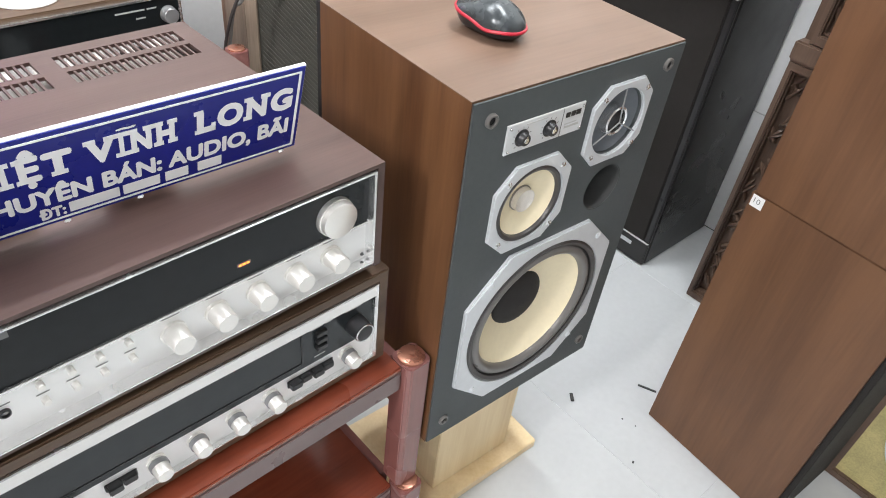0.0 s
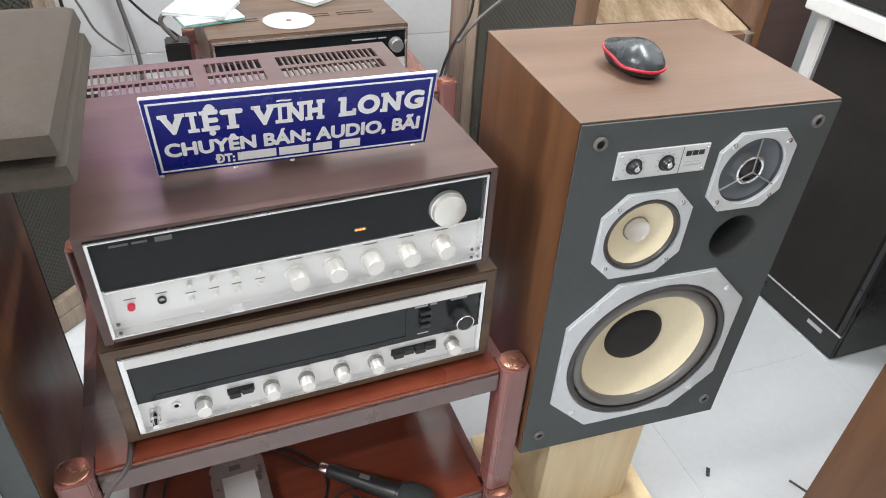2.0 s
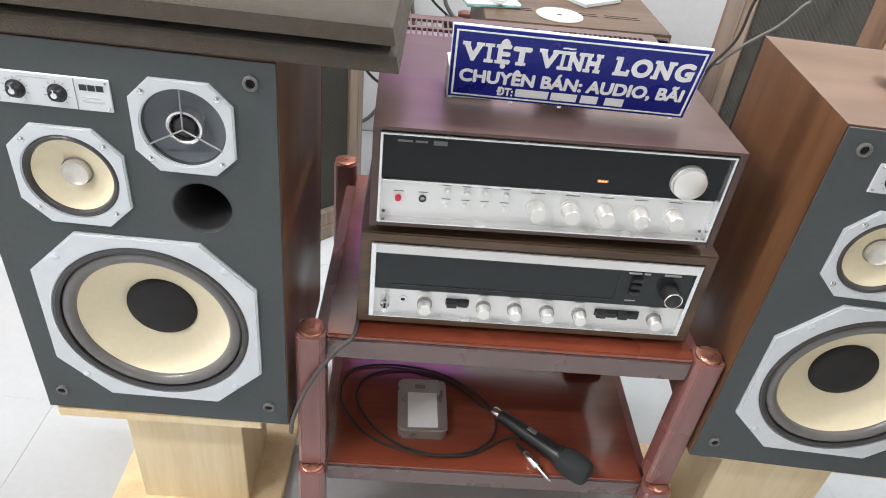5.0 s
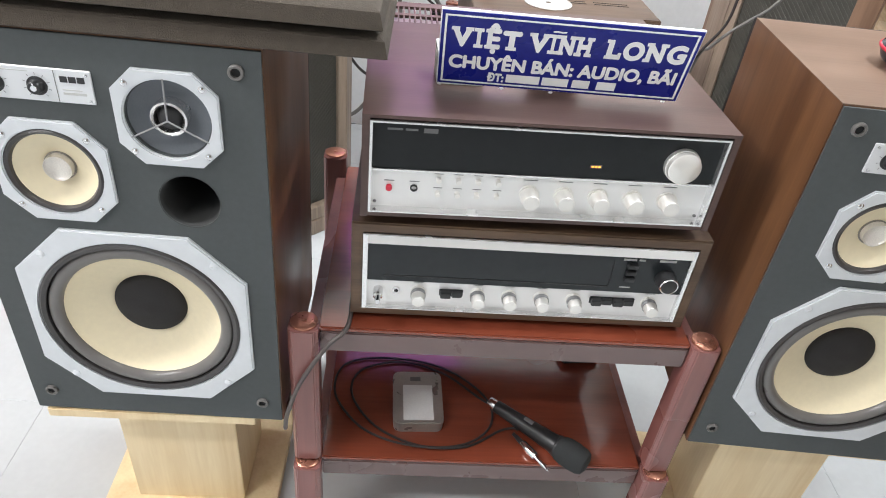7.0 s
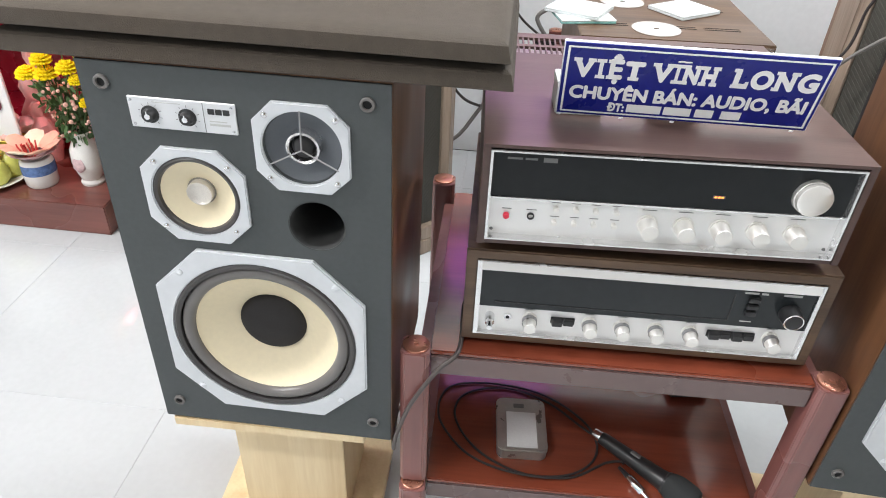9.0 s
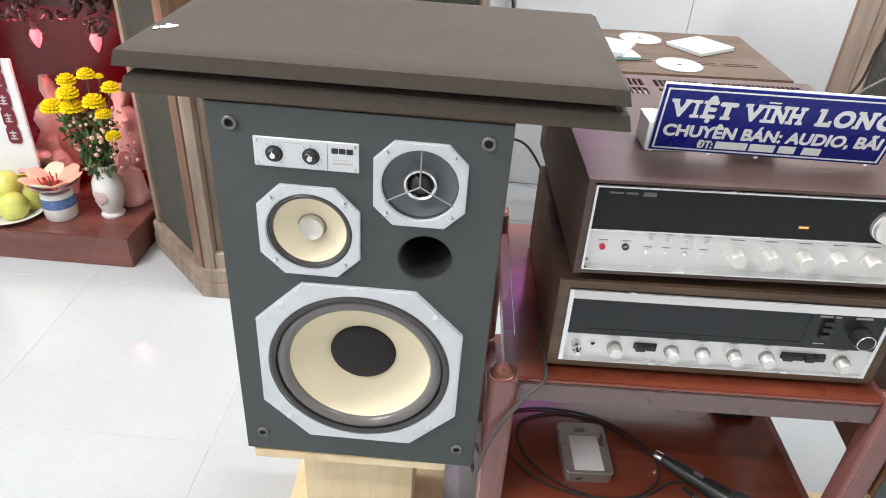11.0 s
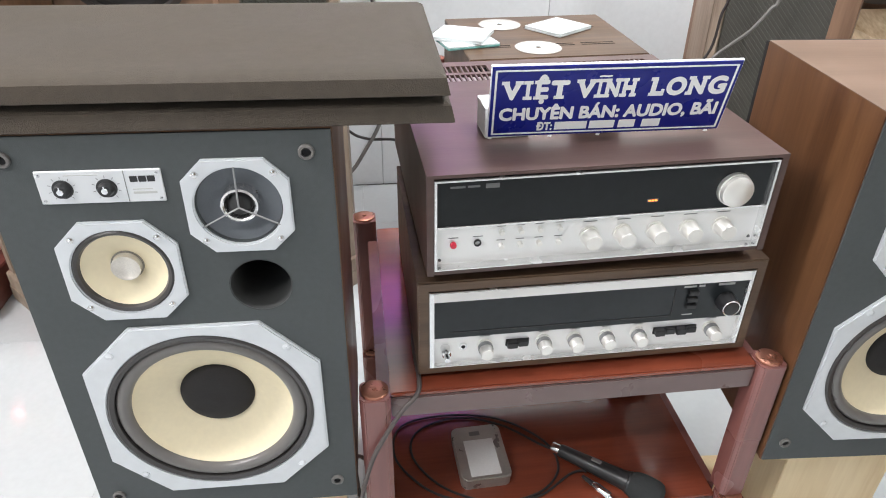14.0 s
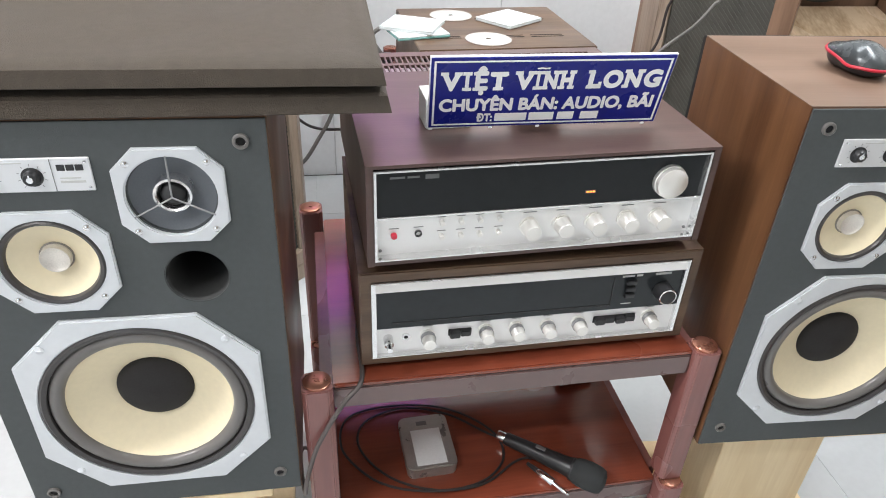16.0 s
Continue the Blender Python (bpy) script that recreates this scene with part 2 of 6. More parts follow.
M = dict(
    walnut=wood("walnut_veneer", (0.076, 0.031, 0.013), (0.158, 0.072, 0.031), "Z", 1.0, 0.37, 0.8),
    # same veneer as the sides, paled and greyed to hold the overhead gloss
    walnut_lit_top=wood("walnut_veneer_lit_top", (0.115, 0.072, 0.049), (0.182, 0.116, 0.082), "X", 0.8, 0.38, 0.55),
    case_brown=wood("dark_brown_case", (0.064, 0.037, 0.032), (0.098, 0.058, 0.050), "X", 1.4, 0.36, 0.7),
    case_walnut=wood("receiver_walnut", (0.06, 0.034, 0.02), (0.14, 0.085, 0.05), "X", 1.6, 0.42, 0.9),
    mahogany=wood("mahogany_lacquer", (0.105, 0.022, 0.013), (0.24, 0.055, 0.027), "X", 0.9, 0.2, 0.5, 0.6, 0.05),
    # posts paler than the shelves: the reflection on them is mixed into the colour
    mahogany_post_sheen=wood("mahogany_post_sheen", (0.165, 0.066, 0.058), (0.245, 0.100, 0.088), "Z", 0.9, 0.3, 0.6, 0.3, 0.05),
    # dark rail lightened to grey-mauve, the bright floor's reflection as base colour
    rail=mat("rail_lacquer_sheen", (0.140, 0.088, 0.082), 0.28, 0, 0.05, 4, coat=0.4),
    copper=mat("copper_cap", (0.42, 0.19, 0.13), 0.32, 0.8, 0.12, 60),
    pine=wood("pine_board", (0.67, 0.49, 0.26), (0.83, 0.67, 0.42), "Z", 0.8, 0.42, 0.8),
    redbox=wood("reddish_wood_veneer", (0.092, 0.040, 0.018), (0.150, 0.070, 0.032), "Z", 0.7, 0.45, 0.9),
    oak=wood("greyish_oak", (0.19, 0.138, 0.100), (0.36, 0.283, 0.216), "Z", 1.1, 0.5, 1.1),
    # pale streaks carry the horn floor's reflected light in the wood colour
    oak_flare_sheen=wood("horn_wood_sheen", (0.34, 0.225, 0.13), (0.66, 0.5, 0.34), "Y", 0.55, 0.2, 1.4, 0.5),
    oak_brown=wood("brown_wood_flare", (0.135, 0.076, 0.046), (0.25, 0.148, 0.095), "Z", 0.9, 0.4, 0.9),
    altar=wood("altar_rosewood", (0.11, 0.034, 0.027), (0.20, 0.07, 0.054), "X", 0.8, 0.3, 0.8, 0.3),
    carved_red=wood("dark_carved_rosewood", (0.045, 0.016, 0.016), (0.10, 0.036, 0.034), "X", 0.8, 0.4, 0.8),
    carved=wood("carved_dark_wood", (0.058, 0.034, 0.023), (0.125, 0.078, 0.054), "Z", 1.0, 0.45, 0.9),
    baffle=mat("grey_baffle_paint", (0.070, 0.078, 0.079), 0.62, 0, 0.07, 9, 0.25, 900, spec=0.35),
    frame_silver=mat("driver_frame_silver", (0.66, 0.68, 0.70), 0.42, 0.4, 0.04, 5, rvar=0.04),
    chrome=mat("chrome", (0.75, 0.75, 0.75), 0.15, 1.0),
    cone=mat("cream_paper_cone", (0.80, 0.70, 0.49), 0.6, 0, 0.035, 9, 0.12, 500),
    surround_grey=mat("dull_grey_ring", (0.26, 0.24, 0.21), 0.6),
    capsilver=mat("silver_dust_cap", (0.74, 0.70, 0.64), 0.42, 0.35, 0.1, 40),
    rubber=mat("rubber_surround", (0.045, 0.041, 0.040), 0.36, 0, 0.06, 3, rvar=0.02),
    rubber_grey=mat("grey_rubber_roll", (0.145, 0.136, 0.128), 0.28, 0, 0.05, 3, rvar=0.02),
    felt=mat("black_felt_cap", (0.02, 0.018, 0.018), 0.85, 0, 0.2, 40, 0.3, 900),
    black=mat("black_plastic", (0.02, 0.02, 0.021), 0.35, 0, 0.15, 30),
    void=mat("dark_interior", (0.012, 0.012, 0.012), 0.9),
    tweeter_grey=mat("tweeter_grey_mesh", (0.150, 0.163, 0.178), 0.75, 0, 0.06, 40, 0.4, 1800, spec=0.25),
    alu=brushed("brushed_aluminium_panel", (0.86, 0.855, 0.84), 0.38),
    alu_plate=brushed("brushed_aluminium_plate", (0.72, 0.73, 0.74), 0.4),
    alu_trim=mat("polished_aluminium_trim", (0.86, 0.86, 0.86), 0.2, 0.9, 0.04, 30),
    knob=mat("spun_aluminium_knob", (0.87, 0.85, 0.81), 0.4, 0.72, 0.03, 50),
    knob_dark=mat("dark_knob_skirt", (0.33, 0.33, 0.33), 0.35, 0.6),
    glass=mat("smoked_dial_glass", (0.012, 0.014, 0.015), 0.09, 0, 0.1, 6, spec=0.28, rvar=0.04),
    dial=mat("matt_dial_window", (0.022, 0.026, 0.028), 0.16, 0, 0.1, 6, spec=0.35, rvar=0.05),
    ink=mat("grey_print", (0.16, 0.16, 0.16), 0.6),
    ink_light=mat("pale_print", (0.5, 0.5, 0.48), 0.5),
    red=mat("red_button", (0.62, 0.03, 0.06), 0.3),
    amber=glow("amber_indicator", (1.0, 0.33, 0.05), 2.2),
    strip_red=mat("dark_red_plastic_strip", (0.16, 0.008, 0.022), 0.4, 0, 0.1, 12),
    sign_blue=mat("blue_sign_face", (0.012, 0.018, 0.22), 0.3, 0, 0.06, 15, spec=0.3),
    sign_white=mat("white_sign_lettering", (0.95, 0.95, 0.955), 0.45),
    paper=mat("white_paper", (0.78, 0.78, 0.77), 0.7, 0, 0.04, 20),
    grille_cloth=cloth("brown_grille_cloth", (0.055, 0.0435, 0.032)),
    black_cloth=cloth("black_grille_cloth", (0.017, 0.0145, 0.0125)),
    lattice=mat("lattice_dark", (0.075, 0.072, 0.06), 0.6, 0, 0.15, 25),
    tower=mat("charcoal_cabinet_laminate", (0.021, 0.021, 0.020), 0.34, 0, 0.1, 7, 0.1, 300),
    white_board=mat("white_laminate_board", (0.78, 0.78, 0.76), 0.35, 0, 0.03, 6),
    tile=mat("white_floor_tile", (0.505, 0.52, 0.525), 0.12, 0, 0.03, 5, rvar=0.05),
    grout=mat("grey_grout", (0.55, 0.563, 0.567), 0.8, 0, 0.1, 40),
    wall_tile=mat("white_wall_tile", (0.82, 0.84, 0.85), 0.16, 0, 0.03, 4, rvar=0.05),
    wall_grout=mat("pale_grout", (0.62, 0.63, 0.63), 0.8, 0, 0.06, 40),
    plaster=mat("white_plaster", (0.74, 0.74, 0.72), 0.8, 0, 0.04, 3, 0.2, 90),
    tan_low_bounce=mat("low_bounce_tan", (0.32, 0.28, 0.24), 0.8, 0, 0.06, 3, 0.2, 90),
    tin=mat("grey_tin", (0.42, 0.40, 0.37), 0.34, 0.7, 0.1, 40),
    mouse_grey=mat("graphite_mouse_shell", (0.055, 0.062, 0.066), 0.24, 0.2, 0.1, 60),
    port_tube=mat("dark_grey_port", (0.035, 0.036, 0.035), 0.8, 0, 0.1, 40),
    mouse_red=mat("red_mouse_band", (0.42, 0.014, 0.032), 0.4),
    cable=mat("black_cable", (0.024, 0.018, 0.017), 0.7),
    cord_brown=mat("grey_brown_cord", (0.075, 0.062, 0.057), 0.5),
    cable_grey=mat("grey_cable", (0.16, 0.15, 0.14), 0.5),
    disc=mat("pale_disc", (0.63, 0.60, 0.56), 0.16, 0.25, 0.03, 40),
    case_clear=mat("clear_disc_case", (0.62, 0.66, 0.66), 0.12, 0, 0.05, 20),
    case_teal=mat("teal_disc_inlay", (0.16, 0.36, 0.33), 0.3, 0, 0.2, 60),
    # red lacquer deepened to hold the shade under the altar hood
    altar_red_shaded=mat("shaded_red_altar_lacquer", (0.24, 0.005, 0.016), 0.25, 0, 0.15, 6, coat=0.3),
    # this pink holds the glow of the red altar lamps
    pink=mat("lamplit_pink_porcelain", (0.80, 0.46, 0.42), 0.35, 0, 0.15, 25),
    porcelain=mat("glazed_porcelain", (0.72, 0.70, 0.66), 0.15, 0, 0.08, 30),
    porcelain_blue=mat("blue_glaze", (0.09, 0.16, 0.34), 0.15, 0, 0.4, 90),
    vase_tint=mat("pinkish_glaze", (0.6, 0.42, 0.42), 0.2, 0, 0.25, 60),
    yellow=mat("yellow_petals", (0.90, 0.70, 0.014), 0.75, 0, 0.12, 60, spec=0.15),
    blossom=mat("pink_blossom", (0.72, 0.42, 0.34), 0.6, 0, 0.2, 60),
    leaf=mat("green_leaf", (0.06, 0.12, 0.035), 0.5, 0, 0.25, 60),
    petal_peach=mat("peach_petal", (0.80, 0.46, 0.33), 0.6, 0, 0.1, 40),
    petal_cream=mat("cream_petal", (0.84, 0.76, 0.56), 0.6, 0, 0.08, 40),
    bulb_red=mat("red_stick", (0.55, 0.05, 0.04), 0.6),
    pear=mat("green_yellow_fruit_skin", (0.66, 0.66, 0.15), 0.35, 0, 0.12, 30),
    bulb=glow("red_bulb_glow", (0.95, 0.22, 0.26), 0.9),
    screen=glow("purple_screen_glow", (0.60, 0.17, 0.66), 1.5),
    debris=mat("dark_scrap", (0.03, 0.03, 0.03), 0.6),
    cone_tan=mat("tan_cone", (0.42, 0.36, 0.16), 0.6, 0, 0.2, 20),
    yellow_box=mat("yellow_cloth", (0.75, 0.6, 0.1), 0.6),
)


# ---------------------------------------------------------------- mesh helpers
def thing(name, m, label, category, group="", kind=""):
    ob = new(name)
    ob.empty_display_size = 0.05
    ob.matrix_world = m
    return tagged(ob, label, category, group, kind)


def part(name, bm, material, parent=None, label="", at=None, smooth=False):
    me = bpy.data.meshes.new(name)
    bm.normal_update()
    bm.to_mesh(me)
    bm.free()
    me.materials.append(M[material] if isinstance(material, str) else material)
    if smooth:
        for p in me.polygons:
            p.use_smooth = True
        try:
            me.set_sharp_from_angle(angle=radians(38))
        except AttributeError:
            pass
    ob = new(name, me)
    if parent is not None:
        ob.parent = parent
    if at is not None:
        ob.matrix_basis = at
    return tagged(ob, label)


def again(ob, at, parent=None):
    """Another part on the same mesh."""
    o = ob.copy()
    scene.collection.objects.link(o)
    if parent is not None:
        o.parent = parent
    o.matrix_basis = at
    return o


def box(x0, x1, y0, y1, z0, z1, bevel=0.002, seg=2, bm=None):
    own = bmesh.new()
    bmesh.ops.create_cube(own, size=1.0)
    for v in own.verts:
        v.co = Vector(((x0 + x1) / 2 + v.co.x * (x1 - x0), (y0 + y1) / 2 + v.co.y * (y1 - y0), (z0 + z1) / 2 + v.co.z * (z1 - z0)))
    if bevel:
        bmesh.ops.bevel(own, geom=own.edges[:] + own.verts[:], offset=bevel, segments=seg, affect="EDGES", clamp_overlap=True)
    return join(bm, own) if bm is not None else own


def join(bm, other):
    me = bpy.data.meshes.new("tmp")
    other.to_mesh(me)
    other.free()
    bm.from_mesh(me)
    bpy.data.meshes.remove(me)
    return bm


def lathe(profile, seg=48, axis="Y", center=(0, 0, 0), close=False):
    """Turn (radius, offset) pairs about an axis. Offsets run along that axis."""
    bm = bmesh.new()
    rings = []
    for r, h in profile:
        ring = []
        if r < 1e-6:
            ring = [bm.verts.new((0, 0, h))]
        else:
            for k in range(seg):
                a = 2 * math.pi * k / seg
                ring.append(bm.verts.new((r * math.cos(a), r * math.sin(a), h)))
        rings.append(ring)
    pairs = list(zip(rings, rings[1:])) + ([(rings[-1], rings[0])] if close else [])
    for a, b in pairs:
        for k in range(seg):
            p, q = k, (k + 1) % seg
            if len(a) == 1 and len(b) == 1:
                continue
            if len(a) == 1:
                bm.faces.new((a[0], b[p], b[q]))
            elif len(b) == 1:
                bm.faces.new((a[p], a[q], b[0]))
            else:
                bm.faces.new((a[p], a[q], b[q], b[p]))
    if axis == "Y":
        bmesh.ops.transform(bm, matrix=Matrix.Rotation(radians(-90), 4, "X"), verts=bm.verts)
    elif axis == "X":
        bmesh.ops.transform(bm, matrix=Matrix.Rotation(radians(90), 4, "Y"), verts=bm.verts)
    bmesh.ops.translate(bm, vec=center, verts=bm.verts)
    bmesh.ops.recalc_face_normals(bm, faces=bm.faces)
    return bm


def circle(u, v, r, n=48):
    return [(u + r * math.cos(2 * math.pi * k / n), v + r * math.sin(2 * math.pi * k / n)) for k in range(n)]


def octagon(u0, u1, v0, v1, cut):
    return [(u0 + cut, v0), (u1 - cut, v0), (u1, v0 + cut), (u1, v1 - cut), (u1 - cut, v1), (u0 + cut, v1), (u0, v1 - cut), (u0, v0 + cut)]


def rect(u0, u1, v0, v1):
    return [(u0, v0), (u1, v0), (u1, v1), (u0, v1)]


def plate(outer, holes, y0, y1, bevel=0.0):
    """A plate in the xz plane between y0 (front) and y1 (back), with openings right through it."""
    bm = bmesh.new()
    edges = []
    for loop in (outer, *holes):
        vs = [bm.verts.new((u, y0, v)) for u, v in loop]
        edges += [bm.edges.new((vs[k], vs[(k + 1) % len(vs)])) for k in range(len(vs))]
    bmesh.ops.triangle_fill(bm, use_beauty=True, use_dissolve=False, edges=edges)
    ret = bmesh.ops.extrude_face_region(bm, geom=bm.faces[:])
    moved = [g for g in ret["geom"] if isinstance(g, bmesh.types.BMVert)]
    bmesh.ops.translate(bm, vec=(0, y1 - y0, 0), verts=moved)
    bmesh.ops.recalc_face_normals(bm, faces=bm.faces)
    if bevel:
        sharp = [e for e in bm.edges if len(e.link_faces) == 2 and e.calc_face_angle(0) > 1.2 and all(abs(v.co.y - y0) < 1e-6 for v in e.verts)]
        bmesh.ops.bevel(bm, geom=sharp, offset=bevel, segments=2, affect="EDGES", clamp_overlap=True)
    return bm


def prism(points, z0, z1, bevel=0.0, bm=None):
    """An upright prism on a plan of xy points."""
    own = bmesh.new()
    f = own.faces.new([own.verts.new((x, y, z0)) for x, y in points])
    r = bmesh.ops.extrude_face_region(own, geom=[f])
    bmesh.ops.translate(own, vec=(0, 0, z1 - z0), verts=[g for g in r["geom"] if isinstance(g, bmesh.types.BMVert)])
    bmesh.ops.recalc_face_normals(own, faces=own.faces)
    if bevel:
        bmesh.ops.bevel(own, geom=own.edges[:], offset=bevel, segments=2, affect="EDGES", clamp_overlap=True)
    return join(bm, own) if bm is not None else own


def slab(points, thick):
    """A thick panel on any flat loop of points; thickness goes against the loop's normal."""
    bm = bmesh.new()
    f = bm.faces.new([bm.verts.new(p) for p in points])
    f.normal_update()
    n = f.normal.copy()
    r = bmesh.ops.extrude_face_region(bm, geom=[f])
    bmesh.ops.translate(bm, vec=-n * thick, verts=[g for g in r["geom"] if isinstance(g, bmesh.types.BMVert)])
    bmesh.ops.recalc_face_normals(bm, faces=bm.faces)
    return bm


def tube(points, radius, seg=10, sub=8, cap=True):
    """A round cable through the points, smoothed."""
    pts = [Vector(p) for p in points]
    fine = []
    for k in range(len(pts) - 1):
        p0, p1, p2, p3 = pts[max(k - 1, 0)], pts[k], pts[k + 1], pts[min(k + 2, len(pts) - 1)]
        for s in range(sub):
            t = s / sub
            fine.append(0.5 * ((2 * p1) + (-p0 + p2) * t + (2 * p0 - 5 * p1 + 4 * p2 - p3) * t * t + (-p0 + 3 * p1 - 3 * p2 + p3) * t ** 3))
    fine.append(pts[-1])
    bm = bmesh.new()
    rings, side = [], None
    for k, p in enumerate(fine):
        d = (fine[min(k + 1, len(fine) - 1)] - fine[max(k - 1, 0)]).normalized()
        if side is None:
            side = d.orthogonal().normalized()
        side = (side - d * side.dot(d)).normalized()
        up = d.cross(side)
        rings.append([bm.verts.new(p + radius * (math.cos(2 * math.pi * j / seg) * side + math.sin(2 * math.pi * j / seg) * up)) for j in range(seg)])
    for a, b in zip(rings, rings[1:]):
        for j in range(seg):
            bm.faces.new((a[j], a[(j + 1) % seg], b[(j + 1) % seg], b[j]))
    if cap:
        bm.faces.new(rings[0][::-1])
        bm.faces.new(rings[-1])
    bmesh.ops.recalc_face_normals(bm, faces=bm.faces)
    return bm


def blob(rx, ry, rz, center=(0, 0, 0), rough=0.0, seed=0, sub=3):
    bm = bmesh.new()
    bmesh.ops.create_icosphere(bm, subdivisions=sub, radius=1)
    for v in bm.verts:
        k = 1 + rough * noise.noise(v.co * 2.2 + Vector((seed * 3.1, seed * 1.7, 0)))
        v.co = Vector((center[0] + v.co.x * rx * k, center[1] + v.co.y * ry * k, center[2] + v.co.z * rz * k))
    return bm


def flat_text(name, body, height, width, material, parent, at, bold=0.0):
    """Heavy lettering in the built-in font, fitted to a cap height and a width, lying in the local xz plane."""
    cu = bpy.data.curves.new(name, "FONT")
    cu.body, cu.size, cu.resolution_u = body, 1.0, 4
    tmp = bpy.data.objects.new("tmp_text", cu)
    scene.collection.objects.link(tmp)
    bpy.context.view_layer.update()
    me = bpy.data.meshes.new_from_object(tmp.evaluated_get(bpy.context.evaluated_depsgraph_get()))
    bpy.data.objects.remove(tmp)
    bpy.data.curves.remove(cu)
    xs = [v.co.x for v in me.vertices]
    x0, w = min(xs) - bold, max(xs) - min(xs) + 2 * bold
    bm = bmesh.new()
    shifts = [(0.0, 0.0)] + ([(bold * math.cos(k * math.pi / 4), bold * math.sin(k * math.pi / 4)) for k in range(8)] if bold else [])
    for k, (dx, dy) in enumerate(shifts):
        before = len(bm.verts)
        bm.from_mesh(me)
        bm.verts.ensure_lookup_table()
        for v in bm.verts[before:]:
            v.co = Vector(((v.co.x + dx - x0) / w * width, -0.0005 - 0.00003 * k, (v.co.y + dy + bold) / (0.68 + 2 * bold) * height))
    bpy.data.meshes.remove(me)
    return part(name, bm, material, parent, at=at)
# ---------------------------------------------------------------- the room
X0, X1, Y0, Y1, ZC = -3.3, 1.9, -3.4, 2.15, 2.95
tagged(part("floor", box(X0, X1, Y0, Y1, -0.12, -0.0012, 0), "grout"), "white glazed floor tiles with grey joints", "floor", kind="structure")
back = tagged(part("wall_north", box(X0, X1, Y1 + 0.008, Y1 + 0.15, 0, ZC, 0), "wall_grout"), "white glazed tiled back wall", "wall", kind="structure")
east = tagged(part("wall_east", box(X1 + 0.008, X1 + 0.15, Y0, Y1, 0, ZC, 0), "wall_grout"), "white glazed tiled side wall", "wall", kind="structure")
tagged(part("wall_west", box(X0 - 0.15, X0, Y0, Y1, 0, ZC, 0), "plaster"), "plain white plastered wall", "wall", kind="structure")
# unseen wall; its dark tan is chosen to weaken light bounced onto the fronts
south = bmesh.new()
box(X0, -3.15, Y0 - 0.15, Y0, 0, ZC, 0, bm=south)
box(-0.6, X1, Y0 - 0.15, Y0, 0, ZC, 0, bm=south)
box(-3.15, -0.6, Y0 - 0.15, Y0, 2.7, ZC, 0, bm=south)
tagged(part("wall_south", south, "tan_low_bounce"), "unseen closing wall, tan to cut bounced light, with an opening", "wall", kind="structure")
tagged(part("ceiling", box(X0, X1, Y0, Y1, ZC, ZC + 0.1, 0), "plaster"), "plain white ceiling", "ceiling", kind="structure")
tagged(part("pavement", box(-12, 12, -16, Y0 - 0.15, -0.1, -0.03, 0), mat("street_concrete", (0.32, 0.31, 0.3), 0.85, 0, 0.15, 2)), "grey concrete forecourt outside the shop", "pavement", kind="structure")


# ---------------------------------------------------------------- loudspeakers
def screw(parent, u, v, y, r=0.0042, mat_name="chrome"):
    bm = lathe([(0, y - 0.0022), (r * 0.6, y - 0.0021), (r, y - 0.0008), (r, y + 0.001)], 12)
    box(-r * 0.7, r * 0.7, y - 0.0026, y - 0.0018, -0.0005, 0.0005, 0, bm=bm)
    return part("screw", bm, mat_name, parent, at=pose(u, 0, v), smooth=True)


